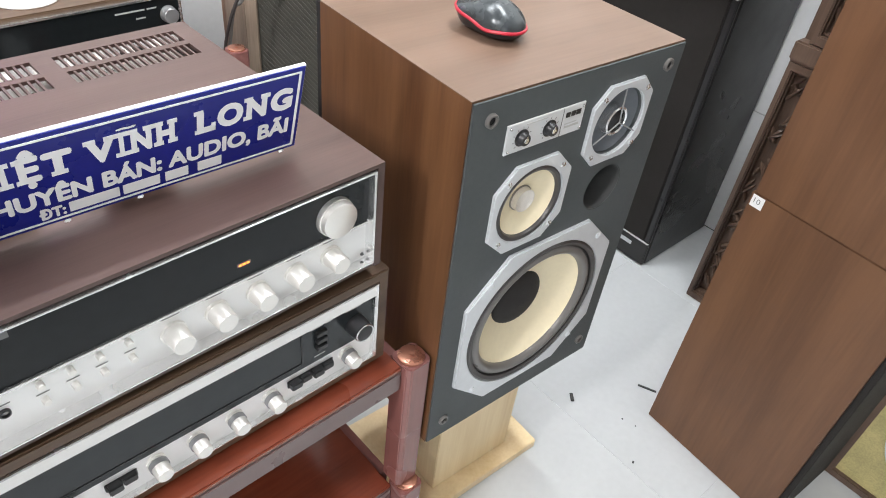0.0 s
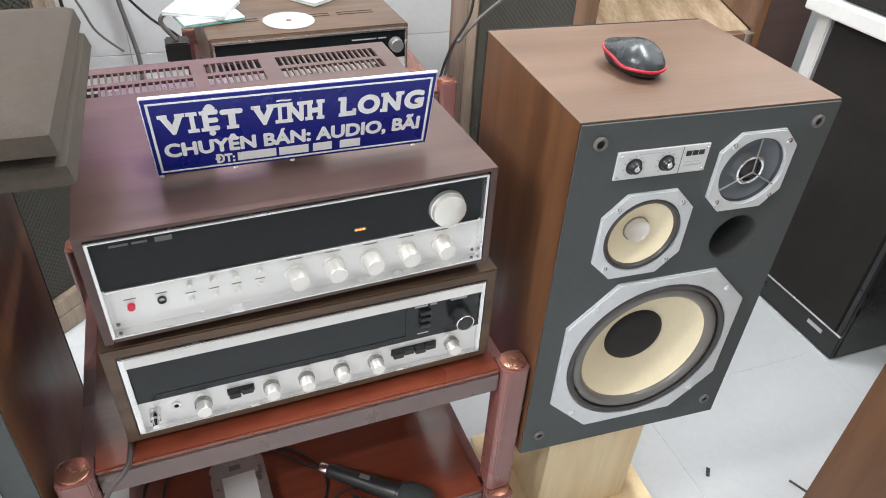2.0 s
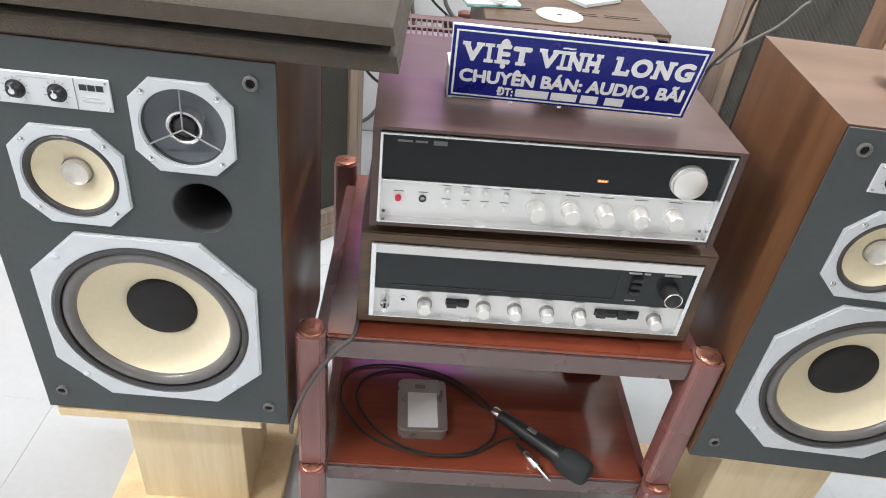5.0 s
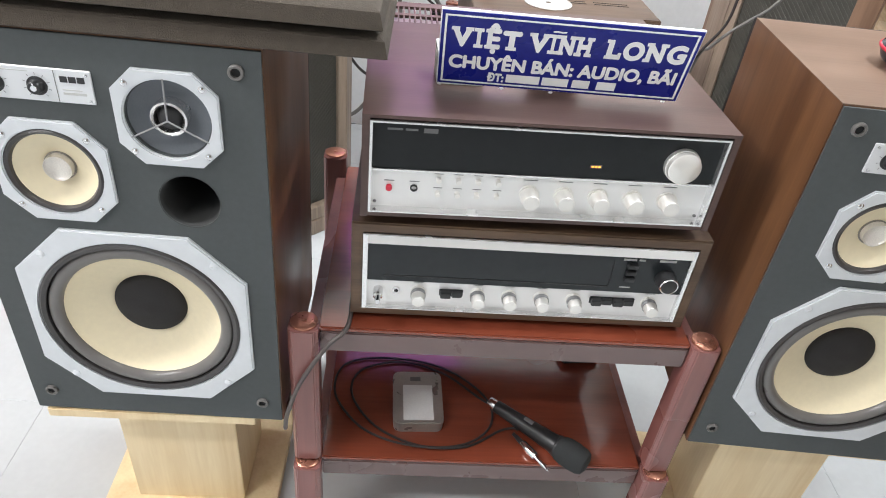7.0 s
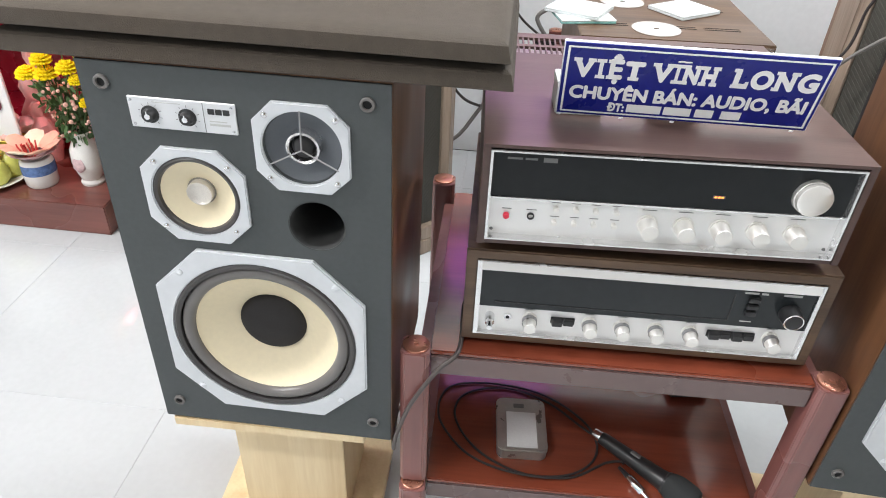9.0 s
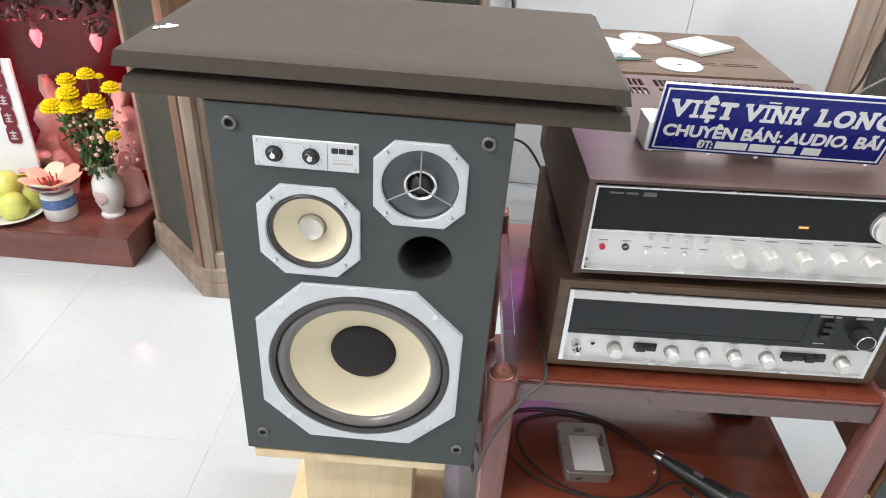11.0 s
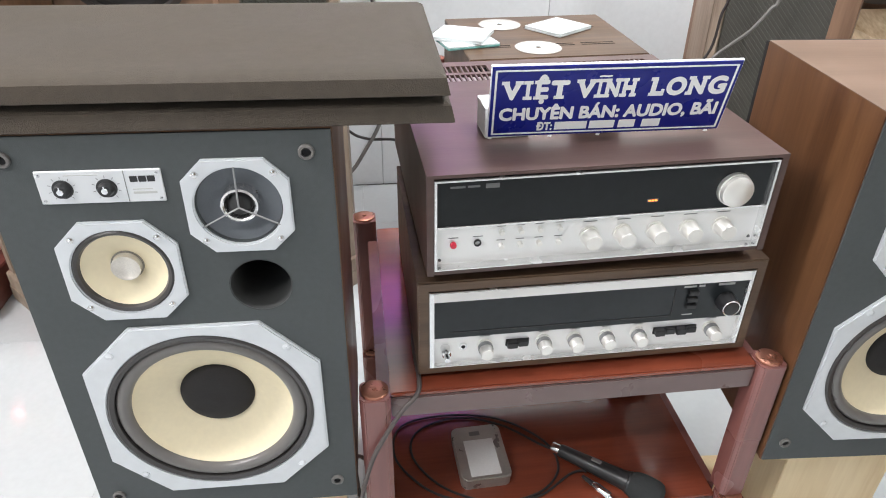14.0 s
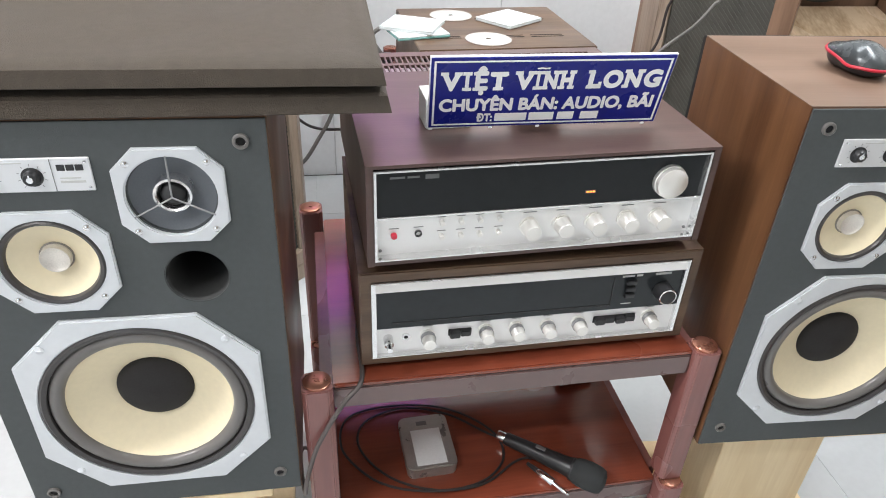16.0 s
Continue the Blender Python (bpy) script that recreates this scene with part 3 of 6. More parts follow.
def bookshelf_speaker(m, label):
    W, H, D = 0.182, 0.587, 0.315
    b0 = 0.040
    sp = thing("loudspeaker", m, label, "loudspeaker", "pair of three-way loudspeakers")
    cab = plate(rect(-W, W, 0, H), [rect(-W + 0.016, W - 0.016, 0.016, H - 0.016)], 0.003, D - 0.012)
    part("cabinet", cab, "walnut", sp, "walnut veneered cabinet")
    part("top_panel", box(-W, W, 0.003, D - 0.012, H, H + 0.0012, 0), "walnut_lit_top", sp, "walnut veneer top, straight grain, overhead gloss in its colour")
    part("back_panel", box(-W + 0.001, W - 0.001, D - 0.014, D, 0.001, H - 0.001, 0.001), "void", sp)
    wc, mc, tc_, pc = (0.0, 0.152 + b0), (-0.064, 0.379 + b0), (0.0755, 0.4585 + b0), (0.0865, 0.351 + b0)
    holes = [circle(*wc, 0.127), circle(*mc, 0.056), circle(*tc_, 0.046, 40), circle(*pc, 0.0355, 40)]
    baf = part("baffle", plate(rect(-W + 0.0015, W - 0.0015, 0.0015, H - 0.0015), holes, 0.0, 0.019), "baffle", sp, "dark grey painted baffle")
    # woofer
    wf = part("woofer", plate(octagon(wc[0] - 0.146, wc[0] + 0.146, wc[1] - 0.1465, wc[1] + 0.1465, 0.068), [circle(*wc, 0.1305, 64)], -0.0055, 0.0, 0.0022), "frame_silver", sp, "large cream-coned bass driver with octagonal silver frame")
    c = (wc[0], 0, wc[1])
    part("gasket", lathe([(0.1315, -0.0045), (0.128, -0.0062), (0.1225, -0.0045), (0.1215, 0.006), (0.131, 0.008)], 72, center=c), "rubber", wf, smooth=True)
    roll = [(0.1225, 0.004)] + [(0.113 + 0.0092 * math.cos(a), 0.004 - 0.0085 * math.sin(a)) for a in np.linspace(0.1, math.pi - 0.1, 12)] + [(0.1035, 0.005)]
    part("surround", lathe(roll, 72, center=c), "rubber_grey", wf, "grey rubber roll surround", smooth=True)
    cone = [(0.1045, 0.0035)] + [(0.103 - 0.055 * t, 0.006 + 0.031 * t ** 0.85) for t in np.linspace(0, 1, 14)]
    part("cone", lathe(cone, 72, center=c), "cone", wf, "cream paper cone", smooth=True)
    part("dust_cap", lathe([(0.0, 0.020)] + [(0.0495 * math.sin(a), 0.037 - 0.016 * math.cos(a)) for a in np.linspace(0.15, 1.5, 10)] + [(0.0497, 0.039)], 56, center=c), "felt", wf, "black dust cap", smooth=True)
    for su, sv in ((-0.107, 0.107), (0.107, 0.107), (-0.107, -0.107), (0.107, -0.107)):
        screw(wf, wc[0] + su, wc[1] + sv, -0.0055, 0.0055, "frame_silver")
    # midrange
    md = part("midrange", plate(octagon(mc[0] - 0.066, mc[0] + 0.066, mc[1] - 0.0665, mc[1] + 0.0665, 0.031), [circle(*mc, 0.0555)], -0.0045, 0.0, 0.0016), "frame_silver", sp, "cream-coned midrange driver with octagonal silver frame")
    c = (mc[0], 0, mc[1])
    part("surround", lathe([(0.056, -0.002), (0.053, -0.0045), (0.0495, -0.003), (0.0475, 0.001), (0.0475, 0.006), (0.056, 0.008)], 56, center=c), "rubber", md, smooth=True)
    part("cone", lathe([(0.0478, 0.001)] + [(0.0478 - 0.030 * t, 0.001 + 0.014 * t ** 0.9) for t in np.linspace(0, 1, 9)], 56, center=c), "cone", md, "cream paper cone", smooth=True)
    part("dust_cap", lathe([(0.0, 0.0115)] + [(0.0158 * math.sin(a), 0.0045 + 0.007 * math.cos(a)) for a in np.linspace(0.2, 1.45, 8)] + [(0.0163, 0.0051), (0.0167, 0.0165)], 40, center=c), "capsilver", md, "pale silver hollow dust cap", smooth=True)
    part("cap_ring", lathe([(0.0165, 0.0140), (0.0172, 0.0128), (0.0184, 0.0132), (0.0188, 0.017)], 40, center=c), "surround_grey", md, "dull ring round the cap", smooth=True)
    for su, sv in ((-0.046, 0.046), (0.046, 0.046), (-0.046, -0.046), (0.046, -0.046)):
        screw(md, mc[0] + su, mc[1] + sv, -0.0045, 0.004)
    # tweeter
    tw = part("tweeter", plate(octagon(tc_[0] - 0.0575, tc_[0] + 0.0575, tc_[1] - 0.0575, tc_[1] + 0.0575, 0.025), [circle(*tc_, 0.0475)], -0.0045, 0.0, 0.0016), "frame_silver", sp, "tweeter with three-armed guard in a silver frame")
    c = (tc_[0], 0, tc_[1])
    part("horn", lathe([(0.048, -0.001), (0.0465, 0.004), (0.036, 0.011), (0.021, 0.015)], 48, center=c), "tweeter_grey", tw, smooth=True)
    part("ring", lathe([(0.0165, 0.012), (0.0165, -0.0005), (0.0182, -0.0022), (0.0203, -0.0008), (0.0215, 0.023)], 40, center=c), "alu_trim", tw, smooth=True)
    part("dome", lathe([(0, -0.0035)] + [(0.0142 * math.sin(a), 0.0075 - 0.011 * math.cos(a)) for a in np.linspace(0.2, 1.9, 10)] + [(0.0166, 0.0115)], 32, center=c), "black", tw, "dark dome behind the guard", smooth=True)
    for ang in (90, 210, 330):
        dx, dz = math.cos(radians(ang)), math.sin(radians(ang))
        part("arm", tube([(c[0] + 0.049 * dx, -0.0025, c[2] + 0.049 * dz), (c[0] + 0.025 * dx, -0.0040, c[2] + 0.025 * dz), (c[0], -0.0052, c[2])], 0.0010, 8, 4), "knob_dark", tw, smooth=True)
    for su, sv in ((-0.041, 0.041), (0.041, 0.041), (-0.041, -0.041), (0.041, -0.041)):
        screw(tw, tc_[0] + su, tc_[1] + sv, -0.0045, 0.004)
    # port
    part("port", lathe([(0.0368, -0.0005), (0.0355, 0.0005), (0.034, 0.006), (0.0335, 0.115), (0.0, 0.116)], 44, center=(pc[0], 0, pc[1])), "port_tube", sp, "black bass port tube", smooth=True)
    # level control plate
    pl = part("control_plate", box(-0.127, 0.0005, -0.0022, 0.0005, 0.4686 + b0, 0.507 + b0, 0.0007, 1), "alu_plate", sp, "brushed silver plate with two level knobs")
    for ku in (-0.1022, -0.0576):
        kn = part("knob", lathe([(0, -0.0105), (0.0062, -0.0105), (0.0072, -0.0095), (0.0082, -0.0035), (0.0108, -0.0028), (0.0108, -0.002)], 28, center=(ku, 0, 0.4862 + b0)), "black", pl, "small black knob", smooth=True)
        part("pointer", box(ku - 0.0007, ku + 0.0007, -0.0112, -0.0104, 0.4862 + b0, 0.4922 + b0, 0), "chrome", kn)
        part("cap", lathe([(0, -0.0112), (0.0032, -0.011), (0.0036, -0.0104)], 20, center=(ku, 0, 0.4862 + b0)), "chrome", kn, smooth=True)
        marks = bmesh.new()
        for a in range(-140, 141, 35):
            x, z = math.sin(radians(a)), math.cos(radians(a))
            q = bmesh.new()
            bmesh.ops.create_cube(q, size=1)
            bmesh.ops.transform(q, matrix=Matrix.Translation((ku + 0.0135 * x, -0.0023, 0.4862 + b0 + 0.0135 * z)) @ Matrix.Rotation(radians(a), 4, "Y") @ Matrix.Diagonal((0.0005, 0.0003, 0.0028, 1)), verts=q.verts)
            join(marks, q)
        part("scale_marks", marks, "ink", pl)
    part("divider", box(-0.0379, -0.0372, -0.0026, -0.002, 0.4696 + b0, 0.506 + b0, 0), "ink", pl)
    logo = bmesh.new()
    box(-0.0325, -0.0245, -0.0027, -0.0021, 0.4925 + b0, 0.4995 + b0, 0.0005, bm=logo)
    box(-0.0235, -0.0155, -0.0027, -0.0021, 0.4925 + b0, 0.4995 + b0, 0.0005, bm=logo)
    box(-0.0145, -0.0065, -0.0027, -0.0021, 0.4925 + b0, 0.4995 + b0, 0.0005, bm=logo)
    part("brand_mark", logo, "black", pl)
    bars = bmesh.new()
    box(-0.0315, -0.011, -0.0025, -0.0021, 0.4835 + b0, 0.4848 + b0, 0, bm=bars)
    box(-0.0315, -0.007, -0.0025, -0.0021, 0.4785 + b0, 0.4812 + b0, 0, bm=bars)
    box(-0.098, -0.064, -0.0025, -0.0021, 0.5015 + b0, 0.5024 + b0, 0, bm=bars)
    tagged(part("print", bars, "ink_light", pl), kind="stuff")
    for u, v in ((-0.1225, 0.5025), (-0.1225, 0.473), (-0.004, 0.5025), (-0.004, 0.473)):
        screw(pl, u, v + b0, -0.0022, 0.0018)
    # grille sockets
    for u in (-0.1535, 0.1535):
        for v in (0.0, 0.521):
            so = part("grille_socket", lathe([(0.0088, 0.0), (0.0088, -0.003), (0.0077, -0.004), (0.0055, -0.004), (0.0052, 0.0)], 24, center=(u, 0, v + b0)), "rubber_grey", sp, smooth=True)
            part("socket_hole", lathe([(0.0053, -0.001), (0.0, -0.0008)], 20, center=(u, 0, v + b0)), "void", so)
    return sp


bookshelf_speaker(pose(-0.3345, 0.411, 0.358, 0, 0.6, 0.5), "walnut three-way loudspeaker with cream cones, carrying two grilles")
bookshelf_speaker(pose(0.6727, 0.4203, 0.3455, 0, 0, -2.6), "walnut three-way loudspeaker with cream cones, on a pine stand")


def pine_stand(m, top, front):
    """Origin on the floor under the middle of the base's front edge."""
    st = thing("speaker_stand", m, "pale pine speaker stand with base and top board", "speaker stand", "pine speaker stands")
    part("base", box(-0.158, 0.158, 0.0, 0.255, 0, 0.024, 0.002), "pine", st)
    part("top_board", box(-0.155, 0.155, front, 0.225, top - 0.018, top, 0.0015), "pine", st)
    part("column", box(-0.098, 0.098, 0.035, 0.195, 0.024, top - 0.018, 0.0015), "pine", st)
    return st


pine_stand(pose(-0.352, 0.455, 0, 0, 0, 1.0), 0.3562, -0.043)
pine_stand(pose(0.691, 0.453, 0, 0, 0, -2.6), 0.3455, -0.02)


# ---------------------------------------------------------------- the two loose grilles
def speaker_grille(m, label, frame):
    gr = thing("speaker_grille", m, label, "speaker grille", "stacked speaker grilles")
    L, Dp, T = 0.588, 0.335, 0.0265
    bm = bmesh.new()
    levels = [(0.0, 0.004), (0.002, 0.0), (0.019, 0.004), (0.0240, 0.012), (T, 0.034)]
    rings = []
    for z, ins in levels:
        rings.append([bm.verts.new((x, y, z)) for x, y in ((-L + ins, ins), (-ins, ins), (-ins, Dp - ins), (-L + ins, Dp - ins))])
    for a, b in zip(rings, rings[1:]):
        for k in range(4):
            bm.faces.new((a[k], a[(k + 1) % 4], b[(k + 1) % 4], b[k]))
    bm.faces.new(rings[0][::-1])
    bm.faces.new(rings[-1])
    bmesh.ops.bevel(bm, geom=[e for e in bm.edges if e.calc_face_angle(0) > 0.2], offset=0.0022, segments=2, affect="EDGES", clamp_overlap=True)
    part("cloth_cover", bm, "grille_cloth", gr, smooth=True)
    part("frame", box(-L + 0.03, -0.03, 0.03, Dp - 0.03, -frame, 0.001, 0.0003, 1), "black", gr, "black frame edge")
    for x in (-L + 0.05, -0.05):
        for y in (0.05, Dp - 0.05):
            part("peg", lathe([(0.0, -frame - 0.0002), (0.004, -frame - 0.0002), (0.004, 0.001)], 12, "Z", (x, y, 0)), "black", gr)
    return gr


speaker_grille(pose(-0.0160, 0.408, 0.9446, 0, 0.4, 0.4), "brown cloth speaker grille lying on a loudspeaker", 0.0008)
speaker_grille(pose(-0.0215, 0.406, 0.9750, 0, 0.4, 0.2), "brown cloth speaker grille lying on another grille", 0.0035)


# ---------------------------------------------------------------- racks
def rack(m, tops, height, label, half=0.294, depth=0.51, rail=0.046, rise=0.0):
    rk = thing("equipment_rack", m, label, "rack", "mahogany racks")
    for sx in (-half, half):
        for sy0 in (0.0, depth):
            zs = [0.0] + [t + 0.008 for t in tops if t < height - 0.05] + [height + (rise if sy0 else 0.0)]
            for z0, z1 in zip(zs, zs[1:]):
                sy = sy0 - (0.016 if z1 < height - 0.05 else 0.0)
                hw, ch = 0.0215, 0.006
                p = [(hw, -hw + ch), (hw, hw - ch), (hw - ch, hw), (-hw + ch, hw), (-hw, hw - ch), (-hw, -hw + ch), (-hw + ch, -hw), (hw - ch, -hw)]
                post = part("post", prism([(sx + x, sy + y) for x, y in p], z0 + 0.002, z1 - 0.004, 0.0015), "mahogany_post_sheen", rk)
                part("post_cap", lathe([(0, z1 + 0.0005), (0.003, z1 + 0.0015), (0.0035, z1 - 0.0002), (0.0175, z1 + 0.0002), (0.0195, z1 - 0.001), (0.0195, z1 - 0.005)], 28, "Z", (sx, sy, 0)), "copper", post, "round copper-coloured cap", smooth=True)
    for t in tops:
        sh = part("shelf", box(-half + 0.022, half - 0.022, -0.007, depth + 0.007, t - 0.0085, t, 0.002), "mahogany", rk, "glossy red mahogany shelf")
        for sy in (-0.008, depth - 0.010):
            part("rail", box(-half + 0.0225, half - 0.0225, sy, sy + 0.018, t - rail, t - 0.0088, 0.002), "rail", rk, "front rail, mauve-grey with the floor's reflection in its colour")
        for sx in (-half + 0.004, half - 0.022):
            part("side_rail", box(sx, sx + 0.018, 0.0235, depth - 0.0235, t - rail, t - 0.0088, 0.0015), "mahogany_post_sheen", rk)
    return rk


rack(pose(0.174, 0.450, 0, 0, 0, 1.5), (0.243, 0.536), 0.5415, "glossy mahogany rack with round copper post caps, holding two receivers", depth=0.445, rise=0.029)
rack(pose(0.395, 1.36, 0, 0, 0, 0.0), (0.27, 0.557), 0.585, "dark red wooden rack standing by the tiled wall", depth=0.49)


# ---------------------------------------------------------------- receivers
def turned_knob(parent, u, v, y, r, length, label="", skirt=0.0, name="knob"):
    prof = [(0, y - length), (r * 0.86, y - length), (r * 0.93, y - length + 0.0012), (r * 0.96, y - length * 0.45), (r, y - length * 0.4), (r * 1.02, y)]
    if skirt:
        prof = prof[:-1] + [(r, y - 0.0035), (r + skirt, y - 0.003), (r + skirt, y)]
    k = part(name, lathe(prof, 40, center=(u, 0, v)), "knob", parent, label, smooth=True)
    return k


def bars(parent, rows, y, material="ink", name="print"):
    bm = bmesh.new()
    for u0, u1, v0, v1 in rows:
        box(u0, u1, y - 0.0004, y + 0.0002, v0, v1, 0, bm=bm)
    return tagged(part(name, bm, material, parent), kind="stuff")


def slotted_case(parent, half, h, depth, groups, rows, material, z0=0.0, f=-0.005, side=0.0178):
    """Wooden cover with slots through its top near the back, and slats between the openings."""
    holes = [rect(u0, u1, r0, r1) for u0, u1 in groups for r0, r1 in rows]
    top = plate(rect(-half, half, f, depth), holes, -h, -h + 0.0045)
    bmesh.ops.transform(top, matrix=Matrix(((1, 0, 0, 0), (0, 0, 1, 0), (0, -1, 0, 0), (0, 0, 0, 1))), verts=top.verts)
    bmesh.ops.recalc_face_normals(top, faces=top.faces)
    cover = part("cover_top", top, material, parent)
    part("cover_side", box(-half, -half + side, f, depth, z0, h - 0.0045, 0), material, parent)
    part("cover_side", box(half - side, half, f, depth, z0, h - 0.0045, 0), material, parent)
    part("cover_lip", box(-half + side, half - side, 0.007, 0.016, h - 0.020, h - 0.0045, 0), material, parent)
    part("chassis", box(-half + side + 0.001, half - side - 0.001, 0.021, depth - 0.004, z0 + 0.004, h - 0.035, 0.001), "void", parent)
    part("inner_tray", box(-half + 0.03, half - 0.03, rows[0][0] - 0.03, depth - 0.01, h - 0.034, h - 0.024, 0.001), "tin", parent)
    first = None
    for u0, u1 in groups:
        n = max(2, int((u1 - u0) / 0.0085))
        for r0, r1 in rows:
            for k in range(1, n):
                x = u0 + (u1 - u0) * k / n
                at = pose(x, (r0 + r1) / 2, h - 0.00235)
                if first is None:
                    first = part("vent_slat", box(-0.0013, 0.0013, -(r1 - r0) / 2 - 0.001, (r1 - r0) / 2 + 0.001, -0.002, 0.002, 0), material, parent, at=at)
                else:
                    again(first, at, parent)


def receiver_upper():
    rc = thing("receiver", pose(0.186, 0.466, 0.7145, 0, 0, 3.2), "vintage silver-faced receiver in a dark brown slotted cover", "receiver", "stacked stereo receivers")
    H, W, D = 0.150, 0.231, 0.425
    slotted_case(rc, W, H, D, [(-0.215, -0.075), (-0.055, 0.025), (0.05, 0.205)], [(0.325, 0.357), (0.368, 0.402)], "case_brown", 0.008, side=0.0091)
    part("base_board", box(-W + 0.0095, W - 0.0095, -0.004, D, 0.008, 0.0158, 0.001), "case_brown", rc)
    for x in (-0.19, 0.19):
        for y in (0.05, 0.37):
            part("foot", lathe([(0, 0), (0.012, 0), (0.013, 0.009)], 20, "Z", (x, y, 0)), "black", rc)
    # panel coordinates: u from the panel's left, v from its bottom
    U, V = -0.2185, 0.0175
    fp = part("front_panel", plate(rect(U - 0.002, U + 0.437, V, V + 0.125), [], 0.006, 0.02), "alu", rc, "brushed silver front panel")
    trim = part("trim_frame", plate(rect(U - 0.003, U + 0.438, V - 0.0015, V + 0.1255), [rect(U + 0.0002, U + 0.4348, V + 0.0010, V + 0.1232)], -0.0075, 0.006, 0.0006), "alu_trim", rc, "polished metal trim round the panel")
    gl = part("dial_glass", box(U + 0.0003, U + 0.4347, 0.0025, 0.006, V + 0.0585, V + 0.1235, 0), "glass", rc, "smoked black dial glass")
    part("ledge", box(U + 0.0012, U + 0.4335, -0.0005, 0.006, V + 0.0555, V + 0.0583, 0.0005, 1), "alu_trim", rc)
    bars(gl, [(U + 0.0175, U + 0.036, V + 0.1105, V + 0.1132), (U + 0.039, U + 0.054, V + 0.1105, V + 0.1132)], 0.0025, "ink", "brand_mark")
    bars(gl, [(U + 0.061, U + 0.078, V + 0.1085, V + 0.1145)], 0.0025, "ink", "model_plate")
    part("indicator", box(U + 0.272, U + 0.287, 0.0018, 0.0026, V + 0.0732, V + 0.0778, 0.0015), "ink", gl)
    for k in range(3):
        part("indicator_lamp", box(U + 0.2735 + 0.0042 * k, U + 0.2769 + 0.0042 * k, 0.0012, 0.0019, V + 0.0744, V + 0.0766, 0.0005), "amber", gl, "glowing amber lamp")
    tk = turned_knob(gl, U + 0.388, V + 0.0845, 0.0025, 0.0226, 0.014, "large spun aluminium tuning knob", name="tuning_knob")
    pb = part("power_button", lathe([(0, 0.0), (0.0032, 0.0002), (0.0041, 0.0015), (0.0041, 0.006)], 20, center=(U + 0.0225, 0, V + 0.0294)), "red", fp, "red power button", smooth=True)
    part("headphone_socket", lathe([(0.0048, 0.006), (0.0048, 0.0035), (0.0034, 0.003), (0.0032, 0.0065), (0, 0.0064)], 20, center=(U + 0.0539, 0, V + 0.0299)), "black", fp)
    lab = [(U + 0.0165, U + 0.029, V + 0.0385, V + 0.0395), (U + 0.048, U + 0.0605, V + 0.0385, V + 0.0395)]
    for k, u in enumerate((0.0842, 0.1093, 0.1342, 0.1601)):
        for v in (0.0442, 0.0240):
            part("push_button", lathe([(0, -0.0015), (0.0029, -0.0015), (0.0034, -0.0008), (0.0034, 0.006)], 16, center=(U + u, 0, V + v)), "knob", fp, smooth=True)
            lab.append((U + u - 0.0055, U + u + 0.0055, V + v + 0.0068, V + v + 0.0077))
    for u in (0.2015, 0.2468, 0.2925, 0.3385, 0.3850):
        turned_knob(fp, U + u, V + 0.0285, 0.006, 0.0118, 0.023, "ribbed aluminium knob", 0.0015)
        lab.append((U + u - 0.009, U + u + 0.009, V + 0.0485, V + 0.0495))
    bars(fp, lab, 0.006)
    for u in (0.005, 0.430):
        screw(fp, U + u, V + 0.0075, 0.006, 0.0022, "ink")
    return rc


